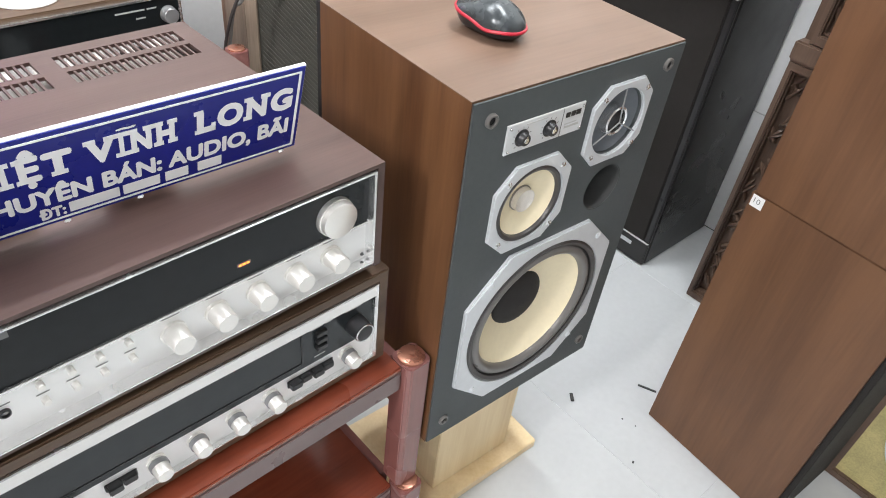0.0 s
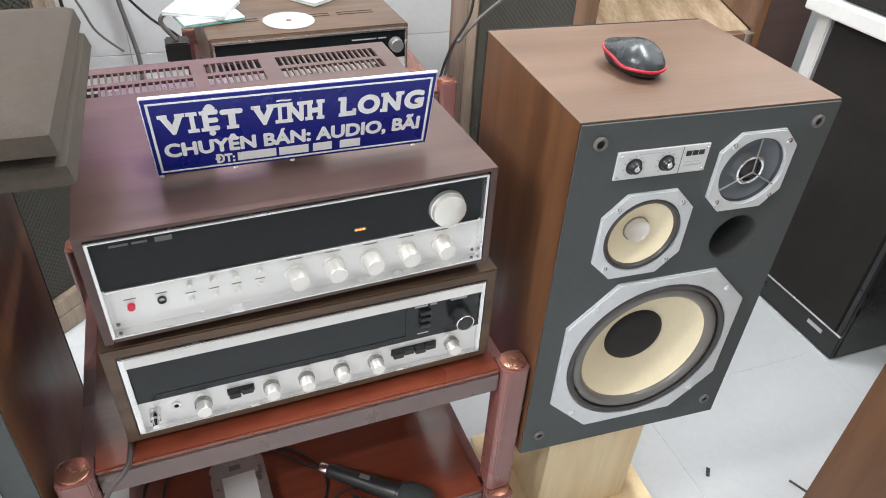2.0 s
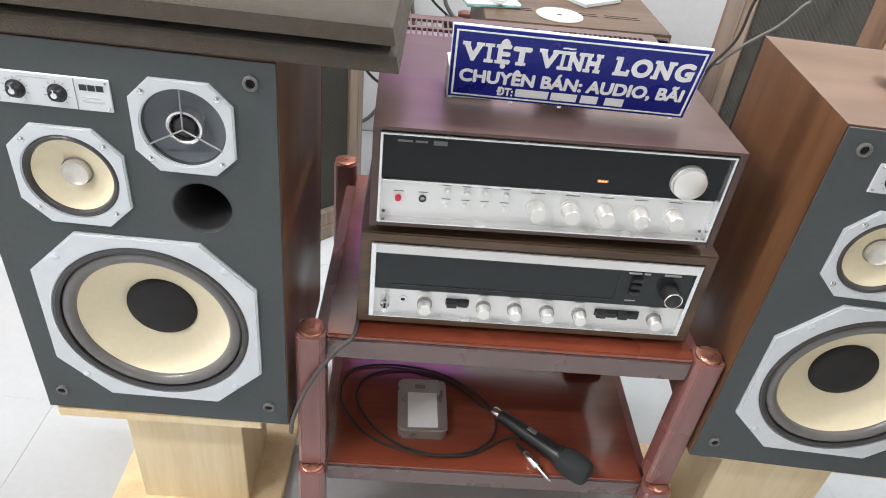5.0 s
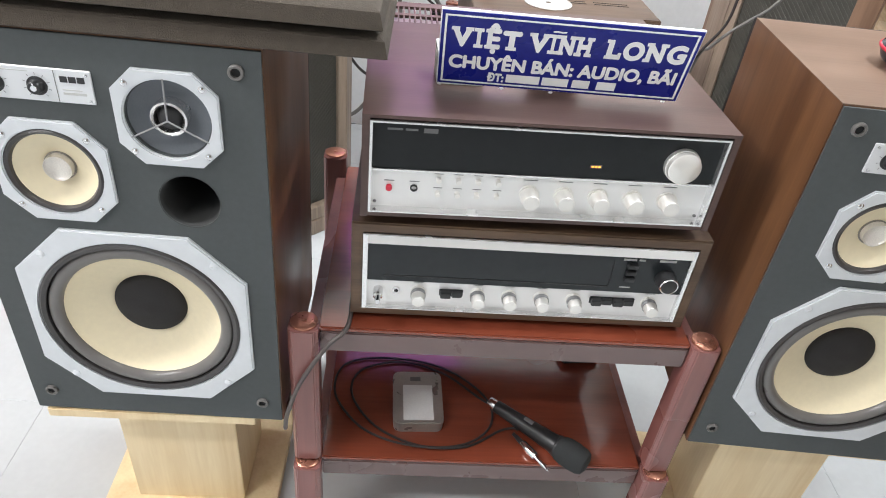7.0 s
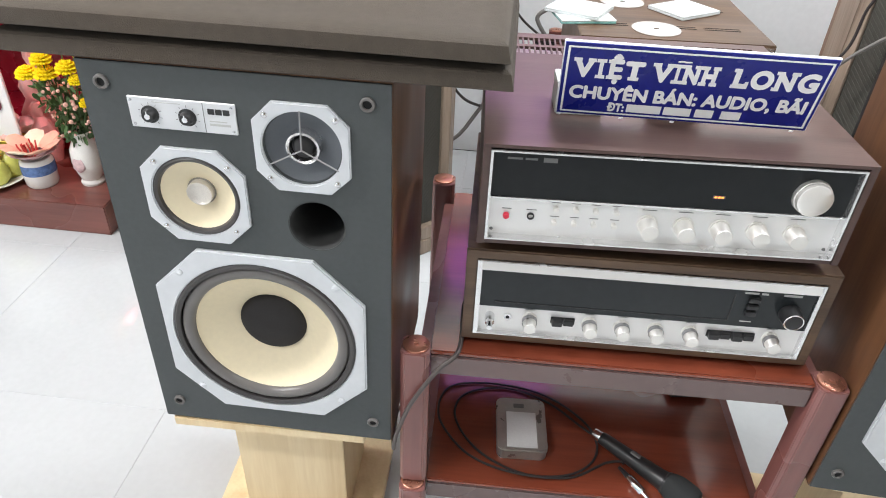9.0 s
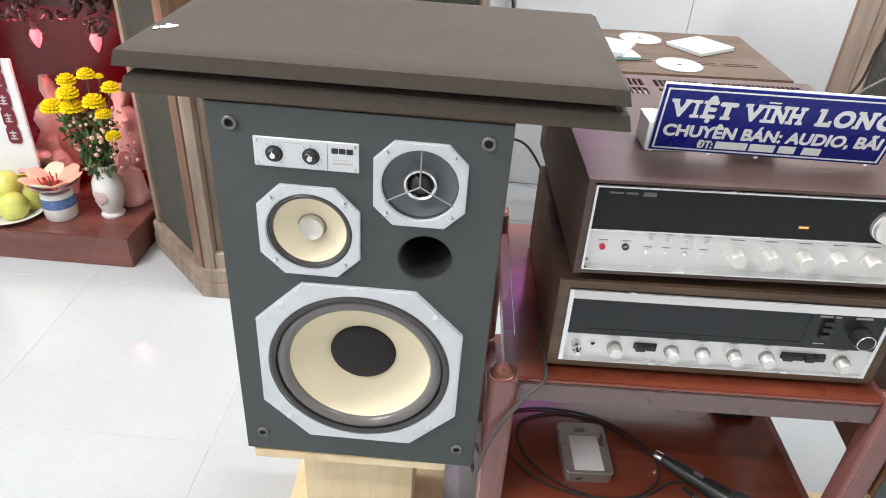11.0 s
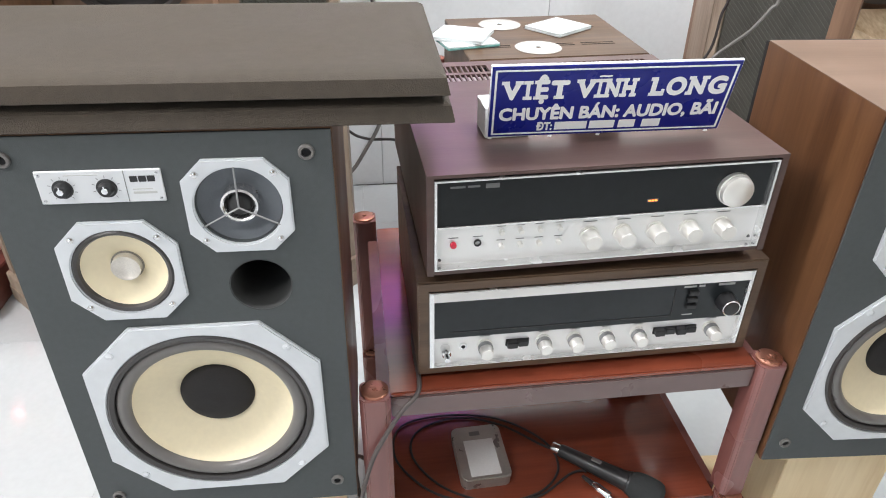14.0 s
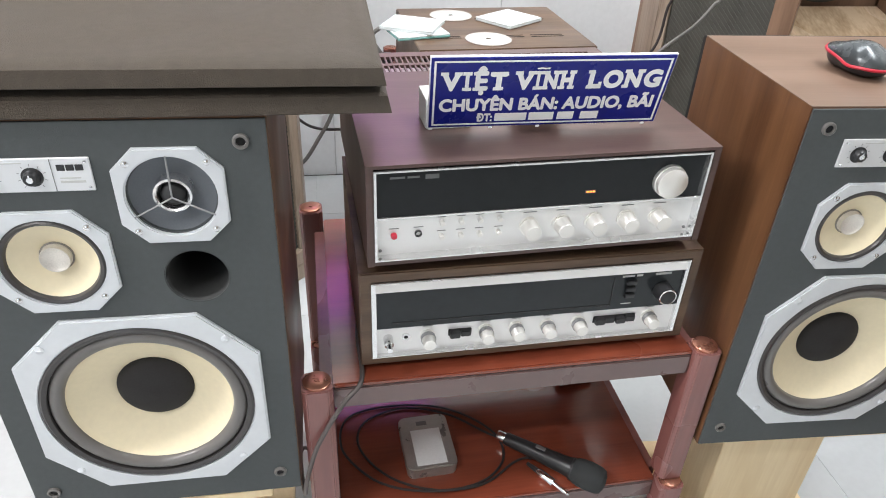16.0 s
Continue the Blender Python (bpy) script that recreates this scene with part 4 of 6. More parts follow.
def receiver_lower():
    rc = thing("receiver", pose(0.189, 0.468, 0.536, 0, 0, 1.9), "vintage silver-knobbed receiver in a walnut case on the rack", "receiver", "stacked stereo receivers")
    H, W, D = 0.168, 0.2455, 0.36
    z0 = 0.009
    case = plate(rect(-W, W, z0, H), [rect(-W + 0.016, W - 0.016, z0 + 0.013, H - 0.016)], 0.0, D, 0.002)
    part("wooden_case", case, "case_walnut", rc, "walnut veneer case")
    part("chassis", box(-W + 0.017, W - 0.017, 0.024, D - 0.003, z0 + 0.014, H - 0.017, 0), "void", rc)
    for x in (-0.2, 0.2):
        for y in (0.05, 0.31):
            part("foot", lathe([(0, 0), (0.013, 0), (0.014, 0.010)], 20, "Z", (x, y, 0)), "black", rc)
    U, V = -0.2275, 0.0225
    trim = part("trim_frame", plate(rect(U - 0.002, U + 0.457, V - 0.001, V + 0.1285), [rect(U + 0.0045, U + 0.4515, V + 0.002, V + 0.116)], -0.002, 0.006, 0.001), "alu_trim", rc, "polished aluminium trim frame")
    fp = part("front_panel", plate(rect(U, U + 0.455, V, V + 0.128), [], 0.006, 0.022), "alu", rc, "brushed silver lower panel")
    dg = part("dial_window", box(U + 0.0047, U + 0.4513, 0.0022, 0.006, V + 0.0485, V + 0.1158, 0.0004, 1), "dial", rc, "dark grey dial window")
    part("dial_line", box(U + 0.026, U + 0.345, 0.0012, 0.0024, V + 0.0575, V + 0.0592, 0.0003, 1), "black", dg)
    part("dial_edge", box(U + 0.3445, U + 0.3463, 0.0012, 0.0024, V + 0.0592, V + 0.104, 0.0003, 1), "black", dg)
    bars(dg, [(U + 0.357, U + 0.3755, V + 0.1055, V + 0.1085), (U + 0.379, U + 0.388, V + 0.1055, V + 0.1085), (U + 0.362, U + 0.378, V + 0.0575, V + 0.059)], 0.0022, "ink_light", "print")
    bars(dg, [(U + 0.408, U + 0.432, V + 0.1055, V + 0.109)], 0.0022, "ink_light", "brand_mark")
    for v in (0.094, 0.0825, 0.071):
        part("slide_switch", box(U + 0.364, U + 0.379, -0.004, 0.003, V + v, V + v + 0.0075, 0.001), "black", dg)
    tk = part("tuning_knob", lathe([(0, -0.019), (0.0118, -0.019), (0.0135, -0.018), (0.0145, 0.002)], 40, center=(U + 0.423, 0, V + 0.0785)), "black", dg, "black tuning knob with bright ring", smooth=True)
    part("ring", lathe([(0.0113, -0.0192), (0.0125, -0.0196), (0.0132, -0.0186)], 40, center=(U + 0.423, 0, V + 0.0785)), "chrome", tk, smooth=True)
    tg = part("toggle_switch", lathe([(0, -0.022), (0.0038, -0.022), (0.0042, -0.012), (0.0065, -0.010), (0.007, 0.006)], 20, center=(U + 0.0205, 0, V + 0.029)), "chrome", fp, smooth=True)
    hs = part("headphone_socket", lathe([(0.0055, 0.006), (0.0055, 0.003), (0.003, 0.0028), (0.0028, 0.0062), (0, 0.006)], 20, center=(U + 0.0458, 0, V + 0.0303)), "chrome", fp, smooth=True)
    part("socket_hole", lathe([(0.0029, 0.0035), (0, 0.0034)], 14, center=(U + 0.0458, 0, V + 0.0303)), "void", hs)
    # slanted overlay, added so ceiling light brightens the flat top trim
    part("top_strip", slab([(U + 0.004, -0.0055, V + 0.1165), (U + 0.451, -0.0055, V + 0.1165), (U + 0.451, -0.0022, V + 0.1275), (U + 0.004, -0.0022, V + 0.1275)], 0.002), "alu", trim, "top trim strip, slanted to catch the ceiling light")
    lab = []
    for u in (0.0770, 0.1615, 0.2070, 0.2540, 0.3015, 0.4125):
        k = turned_knob(fp, U + u, V + 0.0285, 0.006, 0.0098, 0.024, "aluminium knob with ribbed skirt", 0.0012)
        part("grip_ring", lathe([(0.0101, -0.0055), (0.0107, -0.005), (0.0107, 0.001), (0.0101, 0.0015)], 36, center=(U + u, 0, V + 0.0285)), "knob_dark", k, smooth=True)
        lab.append((U + u - 0.007, U + u + 0.007, V + 0.0445, V + 0.0453))
    for u0, n in ((0.108, 2), (0.3265, 4)):
        tray = part("button_tray", box(U + u0 - 0.001, U + u0 + 0.016 * n + 0.001, 0.004, 0.0065, V + 0.0235, V + 0.0355, 0.0008), "black", fp)
        for k in range(n):
            part("push_button", box(U + u0 + 0.016 * k + 0.0006, U + u0 + 0.016 * k + 0.0152, -0.004 + 0.003 * (k % 2), 0.005, V + 0.0245, V + 0.0345, 0.001), "black", tray)
    bars(fp, lab, 0.006)
    return rc


receiver_upper()
receiver_lower()


def receiver_behind():
    rc = thing("receiver", pose(0.366, 1.390, 0.557, 0, 0, 3.0), "brown-topped receiver with discs scattered on it, on the rack behind", "receiver")
    H, W, D = 0.158, 0.232, 0.41
    part("wooden_case", box(-W, W, 0.004, D, 0.012, H, 0.002), "case_walnut", rc, "walnut veneer cover")
    for x in (-0.19, 0.19):
        for y in (0.05, 0.38):
            part("foot", lathe([(0, 0), (0.012, 0), (0.013, 0.013)], 16, "Z", (x, y, 0)), "black", rc)
    part("trim_frame", plate(rect(-W + 0.006, W - 0.006, 0.018, H - 0.008), [rect(-W + 0.01, W - 0.01, 0.022, H - 0.012)], -0.004, 0.005), "alu_trim", rc)
    part("dial_glass", box(-W + 0.01, W - 0.01, -0.001, 0.004, 0.078, H - 0.012, 0), "glass", rc)
    fp = part("front_panel", box(-W + 0.01, W - 0.01, -0.001, 0.004, 0.022, 0.0775, 0), "alu", rc)
    turned_knob(rc, 0.198, 0.112, -0.001, 0.017, 0.018, "tuning knob").data.materials[0] = M["knob_dark"]
    for k in range(6):
        turned_knob(fp, -0.13 + 0.058 * k, 0.05, -0.001, 0.010, 0.02)
    part("button_tray", box(0.085, 0.135, -0.006, 0.0, 0.045, 0.057, 0.001), "black", fp)
    bars(rc, [(0.09, 0.15, 0.128, 0.131), (0.155, 0.175, 0.128, 0.131), (0.13, 0.15, 0.112, 0.115)], -0.001, "ink_light")
    for x in (-0.15, 0.02, 0.13):
        for y in (0.1, 0.115, 0.27, 0.285):
            part("vent_slot", box(x - 0.045, x + 0.045, y, y + 0.004, H - 0.0005, H + 0.0006, 0), "void", rc)
    return rc


receiver_behind()


# ---------------------------------------------------------------- the sign
def shop_sign():
    sg = thing("sign", pose(0.0395, 0.5342, 0.8745, 14.0, 0, 0.57), "blue and white plastic shop sign standing on a receiver", "sign")
    W, H = 0.307, 0.1025
    part("board", box(0, W, 0.0, 0.004, 0, H, 0.0006, 1), "sign_white", sg, "white plastic board")
    part("blue_face", box(0.0012, W - 0.0012, -0.0012, 0.0, 0.0012, H - 0.0012, 0.0003, 1), "sign_blue", sg, "deep blue printed face")
    part("border", plate(rect(0.0048, W - 0.0048, 0.0045, H - 0.0055), [rect(0.0074, W - 0.0074, 0.0065, H - 0.0075)], -0.0017, -0.0012), "sign_white", sg, "white border line")
    F = lambda x, z: pose(x, -0.0012, z)
    # heading: heavy slab letters, each with its serifs
    h, z0, t = 0.0262, 0.0556, 0.0044
    heading = [("V", 888, 922, "tl tr"), ("I", 925, 941, "mt mb"), ("Ệ", 945, 973, "lt lb"), ("T", 973, 1006, "mb"), ("V", 1020, 1053, "tl tr"), ("I", 1053, 1068, "mt mb"), ("N", 1069, 1099, "lt lb tr"), ("H", 1100, 1128, "lt lb rt rb"),
               ("L", 1152, 1180, "lt ft fe"), ("O", 1182, 1219, ""), ("N", 1221, 1256, "lt lb tr"), ("G", 1259, 1293, "gr")]
    for ch, a, b, serifs in heading:
        u0, u1 = 0.0145 + (a - 888) / 405 * 0.2805, 0.0145 + (b - 888) / 405 * 0.2805
        ins = 0.0032 if ch == "I" else (0.0016 if ch in "ỆNHL" else 0.0)
        lt = flat_text("letter", ch, h, u1 - u0 - 2 * ins, "sign_white", sg, F(u0 + ins, z0), 0.058 if ch != "I" else 0.045)
        for k in serifs.split():
            cx, w = {"tl": (0.0035, 0.0095), "tr": (u1 - u0 - 0.0035, 0.0095), "mt": ((u1 - u0) / 2, u1 - u0), "mb": ((u1 - u0) / 2, min(u1 - u0, 0.0125)), "lt": (0.0035, 0.0085), "lb": (0.0035, 0.0085), "rt": (u1 - u0 - 0.0035, 0.0085), "rb": (u1 - u0 - 0.0035, 0.0085), "gr": (u1 - u0 - 0.0035, 0.0075), "ft": ((u1 - u0) / 2, u1 - u0), "fe": (u1 - u0 - 0.002, 0.004)}[k]
            zz = h - t if k in ("tl", "tr", "mt", "lt", "rt") else (h * 0.40 if k == "gr" else 0.0)
            part("serif", box(cx - w / 2 - ins, cx + w / 2 - ins, -0.00065, 0.0, zz, zz + t * (2.1 if k == "fe" else 1), 0), "sign_white", lt)
    flat_text("accent", "~", 0.0068, 0.0165, "sign_white", sg, F(0.1305, z0 + h + 0.0012), 0.09)
    flat_text("lettering", "CHUYÊN BÁN: AUDIO, BÃI", 0.0188, 0.281, "sign_white", sg, F(0.0128, 0.0253), 0.046)
    flat_text("lettering", "ĐT:", 0.0125, 0.021, "sign_white", sg, F(0.0617, 0.0090), 0.05)
    for x0, x1 in ((0.0855, 0.1275), (0.1305, 0.1636), (0.1685, 0.1905), (0.1995, 0.2236)):
        part("number_bar", box(x0, x1, -0.0018, -0.0012, 0.0093, 0.0212, 0.001), "sign_white", sg)
    part("stand", slab([(0.12, 0.004, 0.06), (0.19, 0.004, 0.06), (0.19, 0.045, -0.021), (0.12, 0.045, -0.021)], 0.003), "sign_white", sg)
    for x in (0.004, 0.082, 0.145, 0.29):
        part("glue_dot", blob(0.0028, 0.0016, 0.0016, (x, -0.0012, -0.0006), 0.3, 2, 2), "sign_white", sg, smooth=True)
    # the board is cut a little wider at the top
    for o in sg.children_recursive:
        m, up = o.matrix_basis.copy(), o.parent
        while up != sg:
            m, up = up.matrix_basis @ m, up.parent
        inv = m.inverted()
        for v in o.data.vertices:
            q = m @ v.co
            q.x += (-0.0017 + 0.0034 * q.x / W) * q.z / H
            v.co = inv @ q
    return sg


shop_sign()
wb = thing("box", pose(0.046, 0.552, 0.8647, 0, 0, 4), "small white cardboard box behind the sign", "box")
part("carton", box(-0.006, 0.055, 0, 0.05, 0, 0.040, 0.0015), "paper", wb)
part("flap", box(-0.0065, 0.0555, -0.0008, 0.051, 0.034, 0.0415, 0.0008), "paper", wb)


# ---------------------------------------------------------------- small things on the loudspeaker and the rack
def computer_mouse():
    mo = thing("computer_mouse", pose(0.633, 0.556, 0.9348, 0, 0, -80), "graphite computer mouse with a red band", "mouse")
    seam = lambda x: 0.0195 - 0.10 * x - 0.0035 * math.exp(-((x - 0.012) / 0.016) ** 2)

    def outline(x, y):
        return Vector((math.copysign(abs(x) ** 0.86, x) * 0.0475, y * 0.0315 * (1 - 0.09 * math.exp(-((x + 0.1) / 0.35) ** 2)) * (1 + 0.05 * x), 0))

    def shell(grow, top):
        """The upper half (top > 0) or the steep side walls under the seam."""
        bm = bmesh.new()
        bmesh.ops.create_icosphere(bm, subdivisions=4, radius=1)
        for v in bm.verts:
            x, y, h = v.co
            if h < 0 and top == 0:
                r = max(1e-4, math.hypot(x, y))
                x, y = x * r ** -0.7, y * r ** -0.7
            p = outline(x, y) * grow
            z = seam(p.x)
            if top:
                z += h ** 0.9 * (top + 0.0115 * math.exp(-((x - 0.2) / 0.62) ** 2) - z) if h > 0 else h * 0.002
            else:
                z += min(0.0, h) * (z - 0.0012) + max(0.0, h) * 0.004
            v.co = Vector((p.x, p.y * (1 - 0.10 * max(0.0, -h)), z))
        return bm
    part("base", shell(0.985, 0), "black", mo, "black side walls", smooth=True)
    part("top_shell", shell(1.0, 0.0315), "mouse_grey", mo, "graphite grey top shell", smooth=True)
    loop = []
    for ang in np.linspace(0.0, 2 * math.pi, 40):
        p = outline(math.cos(ang), math.sin(ang)) * 1.0
        loop.append((p.x, p.y, seam(p.x) - 0.0012))
    part("red_band", tube(loop, 0.0022, 8, 3), "mouse_red", mo, "red plastic band", smooth=True)
    part("wheel", lathe([(0, -0.003), (0.0065, -0.003), (0.0075, -0.001), (0.0075, 0.001), (0.0065, 0.003), (0, 0.003)], 24, "Y", (-0.029, 0, 0.0215)), "black", mo, smooth=True)
    part("button_seam", box(-0.043, -0.036, -0.0004, 0.0004, 0.02, 0.0245, 0), "void", mo)


computer_mouse()


def tin_box():
    tb = thing("tin_box", pose(0.057, 0.558, 0.243, 0, 0, 3.5), "grey metal tin with a pale paper label, on the lower shelf", "tin")
    def rounded(hx, hy, z0, z1, r):
        pts = []
        for cx, cy, a0 in ((hx - r, hy - r, 0), (-hx + r, hy - r, 90), (-hx + r, -hy + r, 180), (hx - r, -hy + r, 270)):
            pts += [(cx + r * math.cos(radians(a0 + k * 15)), cy + r * math.sin(radians(a0 + k * 15))) for k in range(7)]
        return prism(pts, z0, z1, 0.0)
    part("body", rounded(0.0435, 0.060, 0.0, 0.017, 0.013), "tin", tb)
    lid = rounded(0.0445, 0.061, 0.014, 0.024, 0.0135)
    bmesh.ops.bevel(lid, geom=[e for e in lid.edges if all(v.co.z > 0.023 for v in e.verts)], offset=0.002, segments=2, affect="EDGES", clamp_overlap=True)
    li = part("lid", lid, "tin", tb, "dull metal lid")
    part("label", box(-0.0265, 0.0265, -0.054, 0.026, 0.0241, 0.0246, 0), "paper", li, "pale grey paper label")
    part("embossing", box(-0.013, 0.006, 0.036, 0.046, 0.0241, 0.0247, 0.0003), "ink", li)


tin_box()


def microphone():
    mc = thing("microphone", pose(0.190, 0.560, 0.261, 0, 2.0, -37.0), "black handheld microphone lying on the lower shelf", "microphone")
    part("handle", lathe([(0.0, 0.012), (0.0105, 0.012), (0.0115, 0.016), (0.0125, 0.05), (0.0165, 0.128), (0.0185, 0.140), (0.0, 0.1405)], 32, "X"), "black", mc, "tapered black handle", smooth=True)
    part("connector", lathe([(0, -0.004), (0.0085, -0.003), (0.0095, 0.0), (0.0095, 0.012), (0, 0.0125)], 28, "X"), "chrome", mc, "chrome cable connector", smooth=True)
    part("head_grille", lathe([(0.0, 0.1395), (0.0185, 0.140), (0.0225, 0.148), (0.0245, 0.158), (0.0248, 0.172), (0.0235, 0.188), (0.020, 0.196), (0.011, 0.200), (0.0, 0.201)], 36, "X"), mat("mic_foam", (0.02, 0.022, 0.022), 0.85, 0, 0.3, 90, 0.8, 700), mc, "dark foam head", smooth=True)
    part("collar", lathe([(0.0185, 0.138), (0.0198, 0.1395), (0.0198, 0.1435), (0.0185, 0.145)], 32, "X"), "black", mc, smooth=True)
    part("switch", box(0.07, 0.088, -0.004, 0.004, 0.0135, 0.0165, 0.001), "knob_dark", mc)


microphone()
pg = thing("jack_plug", pose(0.241, 0.482, 0.2515, 0, 0, -54), "silver jack plug lying beside the microphone", "plug")
part("sleeve", lathe([(0, 0), (0.0052, 0.001), (0.0072, 0.006), (0.0072, 0.034), (0.0060, 0.036), (0, 0.0362)], 24, "X"), "chrome", pg, "silver plug sleeve", smooth=True)
part("pin", lathe([(0.0, 0.036), (0.0031, 0.036), (0.0031, 0.060), (0.0022, 0.0625), (0.003, 0.066), (0, 0.070)], 20, "X"), "chrome", pg, smooth=True)
part("boot", lathe([(0, -0.022), (0.003, -0.022), (0.0048, 0.001)], 16, "X"), "black", pg, smooth=True)

loop = [(0.188, 0.560, 0.2560), (0.170, 0.580, 0.2490), (0.105, 0.636, 0.2465), (0.025, 0.660, 0.2465), (-0.050, 0.633, 0.2465), (-0.063, 0.573, 0.2465), (-0.015, 0.503, 0.2465), (0.065, 0.466, 0.2465), (0.145, 0.476, 0.2465), (0.191, 0.523, 0.2465), (0.180, 0.588, 0.2465), (0.105, 0.650, 0.2465), (0.005, 0.668, 0.2465), (-0.080, 0.648, 0.2465), (-0.095, 0.578, 0.2465), (-0.055, 0.513, 0.2465), (-0.005, 0.478, 0.2480), (0.065, 0.460, 0.2520), (0.145, 0.470, 0.2465), (0.205, 0.508, 0.2465), (0.230, 0.513, 0.2500), (0.237, 0.508, 0.2515)]
cb = thing("cable", pose(0, 0, 0), "black microphone cable coiled round the tin", "cable")
part("lead", tube(loop, 0.0021, 10, 8), "cable", cb, smooth=True)
ad = thing("cable_bundle", pose(0.37, 0.70, 0.243, 0, 0, 8), "black adapter lying deep on the lower shelf", "adapter")
part("body", box(-0.03, 0.045, -0.012, 0.03, 0, 0.024, 0.004), "black", ad)
part("lead", tube([(0.045, 0.01, 0.01), (0.07, 0.02, 0.006), (0.10, 0.06, 0.004), (0.09, 0.12, 0.004)], 0.0028, 8, 6), "cable", ad, smooth=True)
pc = thing("cable", pose(0, 0, 0), "black power cord hanging over the rack's front edge", "cable")
part("lead", tube([(-0.035, 0.70, 0.541), (-0.058, 0.56, 0.5385), (-0.056, 0.46, 0.5385), (-0.062, 0.430, 0.535), (-0.085, 0.418, 0.515), (-0.122, 0.412, 0.447), (-0.141, 0.402, 0.392), (-0.1465, 0.403, 0.36), (-0.149, 0.412, 0.343), (-0.155, 0.45, 0.334), (-0.16, 0.52, 0.31), (-0.15, 0.60, 0.22), (-0.10, 0.66, 0.06), (-0.06, 0.75, 0.0045), (0.0, 0.9, 0.0045)], 0.0034, 10, 8), "cord_brown", pc, smooth=True)

# flakes on the grille
for x, y, w, a in ((-0.575, 0.482, 0.006, 20), (-0.567, 0.488, 0.0055, 60), (-0.584, 0.476, 0.005, 100), (-0.574, 0.493, 0.0045, 140)):
    fl = tagged(part("paint_flake", box(-w, w, -w * 0.6, w * 0.6, 0, 0.0016, 0.0005, 1), "paper", at=pose(x, y, 1.0052, 0, 0, a)), "tiny white flake lying on the brown grille", "flake", "flakes")


# ---------------------------------------------------------------- discs on the receiver behind
def disc(x, y, z, material, label):
    d = thing("disc", pose(x, y, z), label, "disc", "scattered discs")
    bm = lathe([(0.0075, 0.0), (0.06, 0.0), (0.06, 0.0013), (0.0075, 0.0013)], 56, "Z", close=True)
    part("plate", bm, material, d, smooth=True)
    part("hub", lathe([(0.0078, 0.0004), (0.0175, 0.0004), (0.0175, 0.0016), (0.0078, 0.0016)], 40, "Z", close=True), "case_clear", d, "clear hub ring")


disc(0.324, 1.472, 0.7158, "disc", "pale disc lying loose on the receiver")
disc(0.262, 1.706, 0.7158, "disc", "pale disc lying near the wall")


def disc_case(x, y, z, yaw, inlay, label):
    c = thing("disc_case", pose(x, y, z, 0, 0, yaw), label, "disc case", "disc cases")
    part("tray", box(-0.071, 0.071, -0.0625, 0.0625, 0, 0.0055, 0.001, 1), inlay, c)
    part("lid", box(-0.071, 0.071, -0.0625, 0.0625, 0.0058, 0.0098, 0.001, 1), "case_clear", c, "clear plastic lid")
    part("paper_inlay", box(-0.058, 0.066, -0.058, 0.058, 0.0099, 0.0104, 0), "paper", c)


disc_case(0.143, 1.535, 0.7158, 14, "case_teal", "teal disc case under another one")
disc_case(0.136, 1.555, 0.7265, -24, "case_clear", "clear disc case lying across another case")
disc_case(0.419, 1.651, 0.7158, 38, "case_clear", "clear disc case with a white inlay")
pk = thing("plug", pose(0.065, 1.70, 0.557, 0, 0, 0), "black adapter with a brown cord beside the receiver", "adapter")
part("body", box(-0.03, 0.03, -0.03, 0.03, 0, 0.05, 0.004), "black", pk)
part("cord", tube([(0, 0, 0.05), (-0.03, 0.0, 0.1), (0.0, 0.0, 0.13), (0.045, 0.01, 0.155), (0.062, 0.1, 0.1)], 0.006, 10, 8), "cable_grey", pk, smooth=True)


# ---------------------------------------------------------------- cables along the wall
def wall_cable(points, radius, material, label):
    c = thing("cable", pose(0, 0, 0), label, "cable", "cables along the wall")
    part("lead", tube(points, radius, 8, 8), material, c, smooth=True)


wall_cable([(-0.42, 2.13, 0.0075), (-0.32, 2.10, 0.03), (-0.285, 2.08, 0.045), (-0.206, 2.08, 0.089), (-0.141, 2.08, 0.185), (-0.09, 2.08, 0.279), (-0.06, 2.10, 0.40), (-0.095, 2.12, 0.70), (-0.09, 2.135, 1.1), (-0.09, 2.142, 1.6)], 0.007, "cable_grey", "thick grey cable hanging by the tiled wall")
wall_cable([(-0.25, 2.14, 1.6), (-0.24, 2.13, 0.9), (-0.237, 2.09, 0.35), (-0.237, 2.08, 0.305), (-0.195, 2.08, 0.249), (-0.134, 2.08, 0.221), (0.0, 2.08, 0.20), (0.1, 2.1, 0.05)], 0.005, "cable", "black cable looping down the tiled wall")
wall_cable([(-0.26, 2.14, 1.6), (-0.25, 2.12, 0.85), (-0.235, 2.10, 0.713), (-0.188, 2.10, 0.578), (-0.161, 2.10, 0.505), (-0.10, 2.10, 0.44)], 0.0035, "cable_grey", "thin grey cable hanging by the tiled wall")
wall_cable([(-0.125, 2.14, 1.6), (-0.12, 2.12, 0.8), (-0.102, 2.10, 0.715), (-0.069, 2.10, 0.622), (-0.006, 2.10, 0.538), (0.06, 2.08, 0.49), (0.1, 2.0, 0.47)], 0.004, "cable", "black cable hanging by the tiled wall")
wall_cable([(0.70, 1.60, 0.0035), (0.67, 1.50, 0.15), (0.69, 1.44, 0.50), (0.713, 1.42, 0.629), (0.762, 1.42, 0.717), (0.772, 1.42, 0.803), (0.784, 1.42, 0.871), (0.80, 1.46, 1.15), (0.80, 1.48, 1.335)], 0.0035, "cable", "black cable leading up past the horn cabinet")
